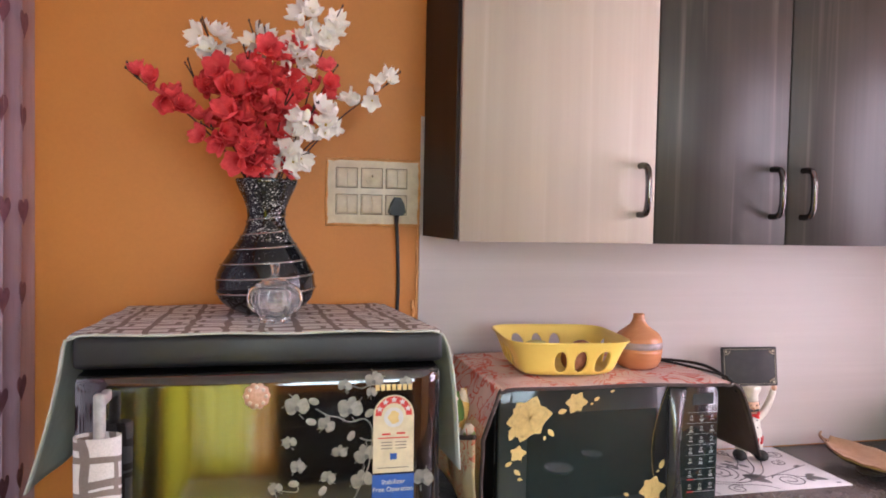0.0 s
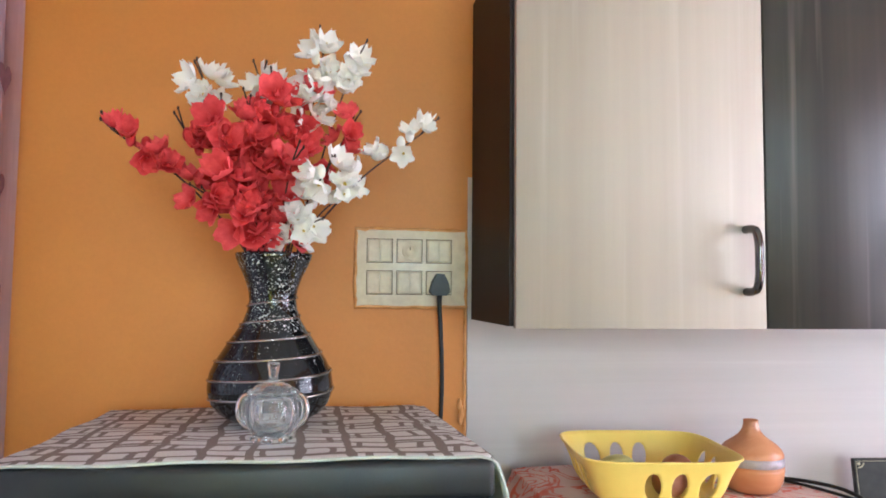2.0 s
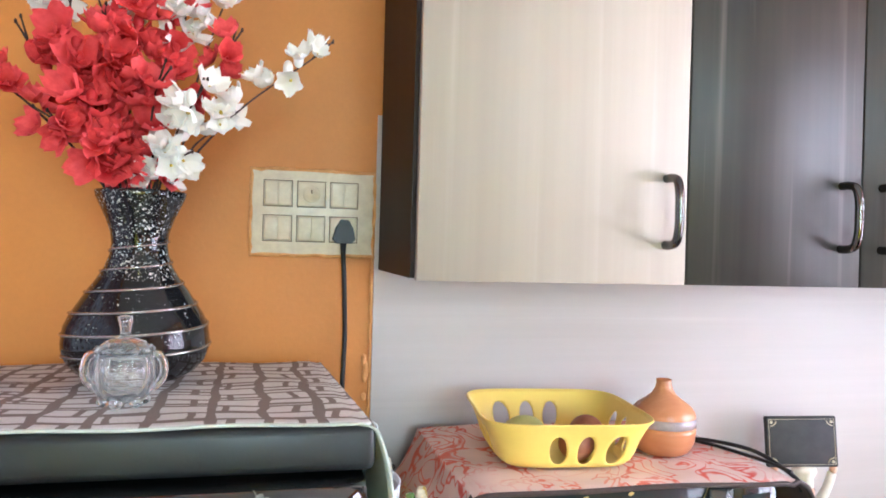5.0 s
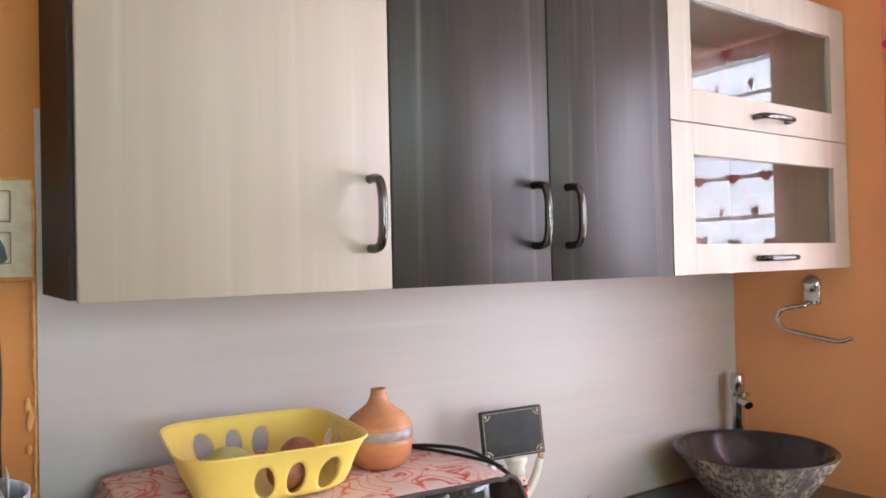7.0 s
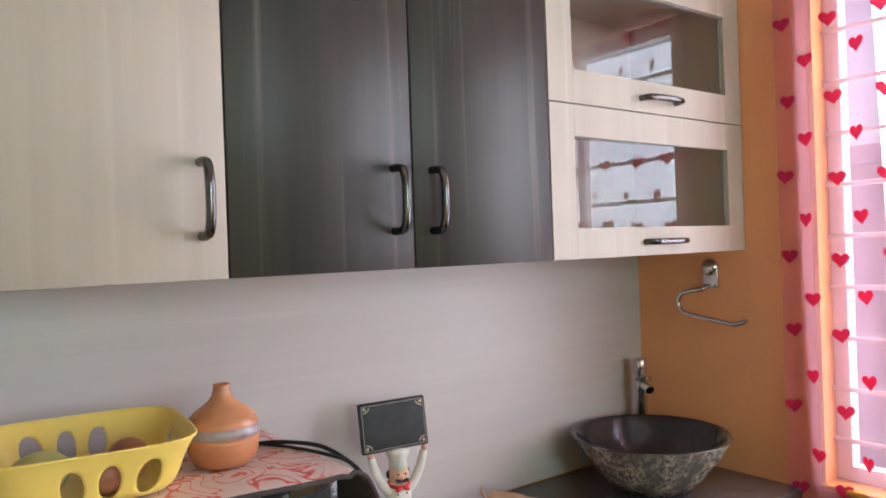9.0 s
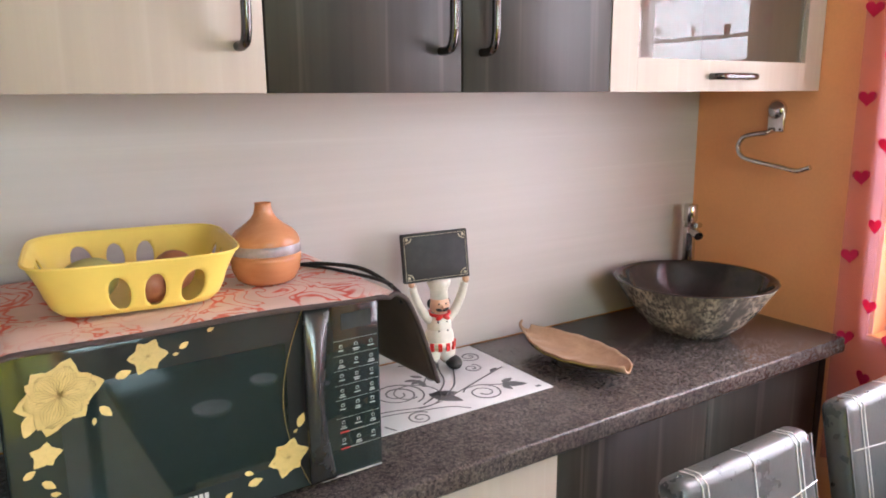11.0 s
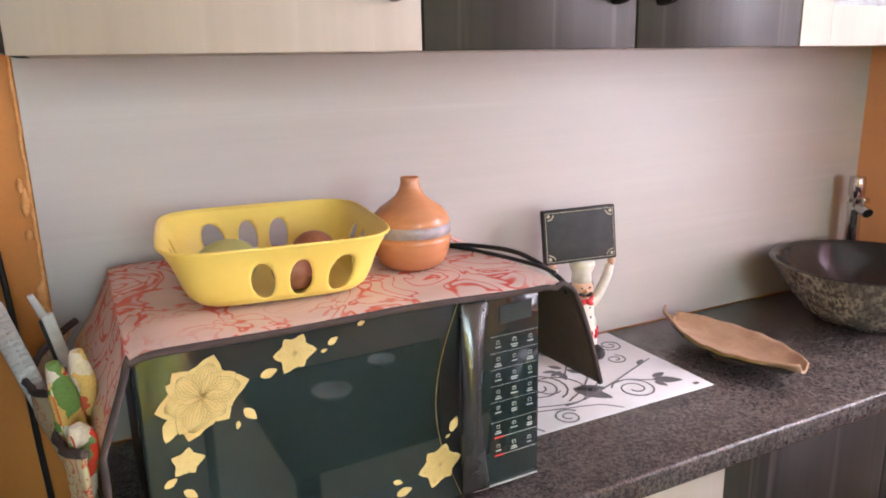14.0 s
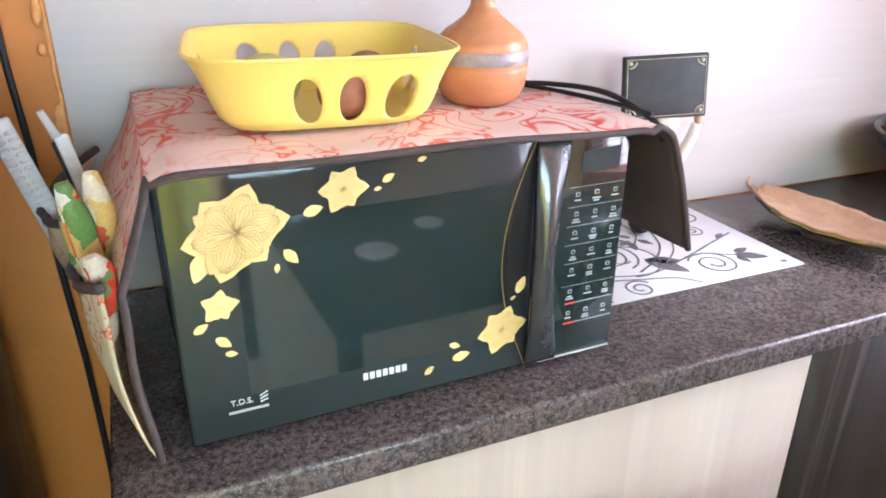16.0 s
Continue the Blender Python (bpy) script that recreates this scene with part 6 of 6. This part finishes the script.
def figurine():
    bm = bmesh.new()

    def put(piece, slot, x=0, y=0, z=0, m=None):
        for f in piece.faces:
            f.material_index = slot
        merge(bm, piece, Matrix.Translation((x, y, z)) @ (m or Matrix.Identity(4)))

    W, R, SK, BK, GD = range(5)
    for s in (-1, 1):
        put(ball(0.0175, 0.026, 0.0145, 16, 10), BK, s * 0.029, -0.012, 0.0145)
        put(ball(0.021, 0.02, 0.032, 14, 10), W, s * 0.017, 0.002, 0.042)
    put(ball(0.032, 0.03, 0.036, 20, 14), W, 0, 0, 0.072)
    put(ball(0.027, 0.024, 0.038, 20, 14), W, 0, 0, 0.098)
    put(ball(0.034, 0.0315, 0.018, 20, 10), W, 0, -0.001, 0.06)
    for k in range(22):
        a = -2.95 + 2.75 * (k % 11) / 10
        row = k // 11
        if (k + row) % 2 == 0:
            put(box(-0.0042, -0.002, -0.0042, 0.0042, 0.002, 0.0042), R, 0.033 * math.cos(a), 0.0305 * math.sin(a) - 0.002, 0.053 + 0.009 * row, Matrix.Rotation(a + math.pi / 2, 4, "Z"))
    for z in (0.1, 0.118):
        for s in (-1, 1):
            put(ball(0.002, 0.0016, 0.002, 8, 6), BK, s * 0.01, -0.0265 if z < 0.11 else -0.0215, z - 0.006)
    put(tube([(0.0225 * math.cos(k * math.pi / 10), 0.019 * math.sin(k * math.pi / 10), 0.128 - 0.003 * math.sin(-k * math.pi / 10)) for k in range(20)], 0.0038, 8, closed=True), R)
    for s in (-1, 1):
        put(ball(0.009, 0.0045, 0.005, 10, 8), R, s * 0.008, -0.024, 0.123, Matrix.Rotation(radians(s * 28), 4, "Y"))
    put(ball(0.0225, 0.021, 0.0235, 20, 14), SK, 0, -0.002, 0.147)
    put(ball(0.0045, 0.006, 0.0045, 10, 8), SK, 0, -0.024, 0.146)
    for s in (-1, 1):
        put(ball(0.0085, 0.004, 0.0035, 10, 6), BK, s * 0.0075, -0.0225, 0.1395, Matrix.Rotation(radians(s * -18), 4, "Y"))
        put(ball(0.0022, 0.0015, 0.0022, 8, 6), BK, s * 0.008, -0.0222, 0.153)
        put(ball(0.006, 0.006, 0.01, 10, 8), BK, s * 0.0205, 0.002, 0.149)
    put(lathe([(0.0, 0.161), (0.02, 0.161), (0.0185, 0.178), (0.023, 0.189), (0.026, 0.197), (0.02, 0.204), (0.0, 0.205)], 24, lambda a, k, r: r * (1 + (0.06 * math.cos(8 * a) if k >= 3 else 0))), W)
    for s in (-1, 1):
        arm = spline([(s * 0.02, 0, 0.112), (s * 0.036, 0, 0.13), (s * 0.051, 0, 0.16), (s * 0.06, 0, 0.19)], 6)
        put(tube(arm, 0.0112, 12, 0.75), W)
        put(ball(0.0075, 0.0085, 0.01, 12, 8), SK, s * 0.062, -0.001, 0.198)
    tilt = Matrix.Translation((-0.008, 0.0, 0.254)) @ pose(0, 0, 0, -6, -2, 0)
    put(box(-0.074, -0.007, -0.052, 0.074, 0.007, 0.052, 0.003, 2), BK, m=tilt)
    fr = bmesh.new()
    for a in ((-0.069, -0.047, 0.069, -0.0462), (-0.069, 0.0462, 0.069, 0.047), (-0.069, -0.0462, -0.0682, 0.0462), (0.0682, -0.0462, 0.069, 0.0462)):
        box(a[0], -0.0078, a[1], a[2], -0.0068, a[3], bm=fr)
    put(fr, GD, m=tilt)
    for sx in (-1, 1):
        for sz in (-1, 1):
            put(tube([(sx * (0.065 - 0.012 * math.cos(k)), -0.0075, sz * (0.043 - 0.01 * math.sin(k * 0.9))) for k in (0, 0.4, 0.8, 1.2, 1.6)], 0.0014, 5), GD, m=tilt)
            put(ball(0.0035, 0.001, 0.0035, 8, 6), GD, m=tilt @ Matrix.Translation((sx * 0.063, -0.0073, sz * 0.041)))
    return bm


solo("chef_figurine", figurine(), [F_WHITE, F_RED, F_SKIN, F_BLACK, F_GOLD], "glazed chef figurine holding up a black menu board", "figurine", (1.526, 1.745, COUNTER_Z + 0.0025), -13)

leaf = thing("leaf_dish", "tan leaf-shaped ceramic dish with a dark underside", "dish", (1.788, 1.6, COUNTER_Z))


def leaf_half(t):
    return 0.072 * math.sin(math.pi * (0.04 + 0.93 * t)) ** 0.75


def leaf_place(u, v):
    t = u
    w = leaf_half(t) * (2 * v - 1)
    y = 0.165 - 0.325 * t
    e = abs(2 * v - 1)
    z = 0.0165 + 0.019 * e ** 2.2 + 0.012 * (2 * t - 1) ** 2 + 0.0012 * math.sin(34 * t + 3 * e)
    return (w + 0.006 * math.sin(3 * t), y, z)


part("dish", sheet(leaf_place, 40, 18, 0.004), LEAF_TAN, leaf)
part("underside", sheet(lambda u, v: Vector(leaf_place(0.08 + 0.86 * u, 0.06 + 0.88 * v)) * 1.0 - Vector((0, 0, 0.0075)), 30, 14, 0.003), LEAF_DARK, leaf, "dark glossy underside")
part("foot", lathe([(0.0, 0), (0.034, 0), (0.04, 0.012), (0.0, 0.014)], 24), LEAF_DARK, leaf)
part("stalk", tube(spline([(0.0, 0.155, 0.036), (-0.004, 0.175, 0.038), (0.002, 0.19, 0.044), (0.012, 0.196, 0.05)], 5), 0.005, 8, 0.6), LEAF_TAN, leaf)
part("midrib", tube([Vector(leaf_place(0.03 + 0.93 * k / 16, 0.5)) + Vector((0, 0, 0.001)) for k in range(17)], 0.0016, 6), LEAF_TAN, leaf)
for s in (0.0, 1.0):
    part("gilt_edge", tube([Vector(leaf_place(0.3 + 0.55 * k / 16, s)) + Vector((0, 0, -0.003)) for k in range(17)], 0.0012, 6), LEAF_GOLD, leaf)

basin = thing("wash_basin", "round mottled black stone vessel basin on the counter", "basin", (2.205, 1.612, COUNTER_Z))
out = [(0.0, 0.0), (0.075, 0.0), (0.095, 0.006), (0.125, 0.032), (0.156, 0.072), (0.18, 0.108), (0.196, 0.134)]
part("shell", lathe(out + [(0.1975, 0.137)], 72, lambda a, k, r: r * (1 + 0.006 * math.sin(17 * a + k) + 0.004 * math.sin(31 * a + 2 * k))), BOWL_OUT, basin, "rough mottled outer face")
part("lining", lathe([(0.1975, 0.137), (0.196, 0.1395), (0.189, 0.1385), (0.182, 0.132), (0.165, 0.1), (0.14, 0.062), (0.1, 0.03), (0.05, 0.014), (0.024, 0.011), (0.0, 0.011)], 72), BOWL_IN, basin, "dark polished inside")
part("drain", lathe([(0.0, 0.0115), (0.022, 0.0115), (0.02, 0.014), (0.0, 0.0145)], 24), CHROME, basin)

tap = thing("tap", "tall chrome pillar tap behind the basin", "tap", (2.385, 1.775, COUNTER_Z))
part("base_ring", lathe([(0.0, 0), (0.026, 0), (0.026, 0.006), (0.02, 0.01), (0.0, 0.01)], 28), CHROME, tap)
part("pillar", lathe([(0.0, 0.008), (0.0175, 0.01), (0.0165, 0.2), (0.0185, 0.208), (0.0185, 0.225), (0.0, 0.225)], 28), CHROME, tap)
part("cartridge", lathe([(0.0, 0.226), (0.0145, 0.226), (0.0145, 0.24), (0.019, 0.243), (0.019, 0.285), (0.0165, 0.289), (0.0, 0.289)], 28), CHROME, tap)
part("spout", tube(spline([(-0.005, -0.012, 0.215), (-0.016, -0.03, 0.214), (-0.026, -0.047, 0.212), (-0.03, -0.054, 0.209)], 5), 0.0125, 14), CHROME, tap)
part("lever", box(0.005, -0.02, 0.222, 0.03, -0.006, 0.236, 0.004, 2), CHROME, tap)

ring = thing("towel_ring", "chrome open towel ring screwed to the orange wall", "towel ring", (RIGHT_X, 1.595, 1.425))
bm = lathe([(0.0, 0.0), (0.026, 0.0), (0.027, 0.004), (0.022, 0.012), (0.014, 0.02), (0.0, 0.022)], 28)
bm.transform(Matrix.Rotation(radians(-90), 4, "Y"))
part("rosette", bm, CHROME, ring)
part("plate", box(-0.012, -0.026, -0.055, -0.003, 0.02, 0.006, 0.003, 2), CHROME, ring)
for y in (-0.017, 0.011):
    part("screw", ball(0.003, 0.0035, 0.0035, 8, 6), PLATE_GAP, ring).location = (-0.0125, y, -0.048)
part("bar", tube(spline([(-0.01, 0.002, -0.05), (-0.03, 0.012, -0.058), (-0.034, 0.04, -0.062), (-0.034, 0.072, -0.072), (-0.034, 0.085, -0.098), (-0.034, 0.07, -0.122), (-0.034, 0.03, -0.132), (-0.034, -0.04, -0.142), (-0.034, -0.085, -0.148), (-0.034, -0.12, -0.137)], 6), 0.0064, 10), CHROME, ring)

# ---- dining table and chairs ----
table = thing("dining_table", "near-black glossy wooden dining table", "table", (1.64, 0.3775, 0))
part("tabletop", box(-0.66, -0.6175, 0.715, 0.66, 0.6175, 0.75, 0.006, 2), TABLE_WOOD, table)
for sx in (-1, 1):
    part("apron", box(sx * 0.61 - 0.01, -0.54, 0.64, sx * 0.61 + 0.01, 0.5, 0.7145), TABLE_WOOD, table)
    for y in (-0.585, 0.545):
        part("leg", box(sx * 0.62 - 0.02, y - 0.0, 0.0, sx * 0.62 + 0.02, y + 0.04, 0.7145, 0.004, 2), TABLE_WOOD, table)
# Added dishes whose white imitates bright glints mirrored in the microwave door.
for x, y, r in ((1.145, 0.757, 0.045), (1.31, 0.657, 0.034)):
    dish = thing("small_dish", "small shallow dish on the dining table, white for window glints", "dish", (x, y, 0.75))
    part("bowl", lathe([(0.0, 0.0), (r * 0.6, 0.0), (r * 0.9, 0.006), (r, 0.014), (r * 0.96, 0.0145), (r * 0.86, 0.008), (r * 0.55, 0.003), (0.0, 0.003)], 32), GLINT_WHITE, dish)


def chair():
    c = thing("dining_chair", "black leatherette dining chair with white stitched squares", "chair", (1.7, 1.0, 0), group="chairs tucked under the table")
    w, t = 0.345, 0.058
    lean = Matrix.Translation((0, 0, 0.45)) @ Matrix.Rotation(radians(-12), 4, "X")
    back = box(-w / 2, 0.0, 0.02, w / 2, t, 0.465, 0.022, 5)
    back.transform(lean)
    b = part("backrest", back, LEATHER, c)
    for x in (-0.127, -0.115, 0.0, 0.115, 0.127):
        part("stitch", tube([lean @ Vector((x, -0.0008, z)) for z in (0.05, 0.2, 0.35, 0.449)] + [lean @ Vector((x, 0.012, 0.4642))] + [lean @ Vector((x, 0.04, 0.4652))], 0.0013, 5), STITCH, b)
    for z in (0.05, 0.2, 0.355):
        part("stitch", tube([lean @ Vector((x, -0.0008, z + 0.02 * abs(x) / 0.17)) for x in (-0.165, -0.1, 0, 0.1, 0.165)], 0.0013, 5), STITCH, b)
    for k in (0.006, w - 0.006):
        part("piping", tube([lean @ Vector((-w / 2 + k, 0.004 + 0.0 * z, z)) for z in (0.04, 0.25, 0.455)], 0.0022, 6), LEATHER, b)
    part("seat", box(-w / 2 - 0.01, -0.4, 0.41, w / 2 + 0.01, 0.03, 0.468, 0.018, 4), LEATHER, c)
    for x in (-w / 2 + 0.01, w / 2 - 0.045):
        for y in (-0.37, -0.005):
            part("leg", box(x, y, 0.0, x + 0.035, y + 0.035, 0.409, 0.004, 2), TABLE_WOOD, c)
    return c


first = chair()
copy_thing(first, pose(2.185, 1.02, 0))
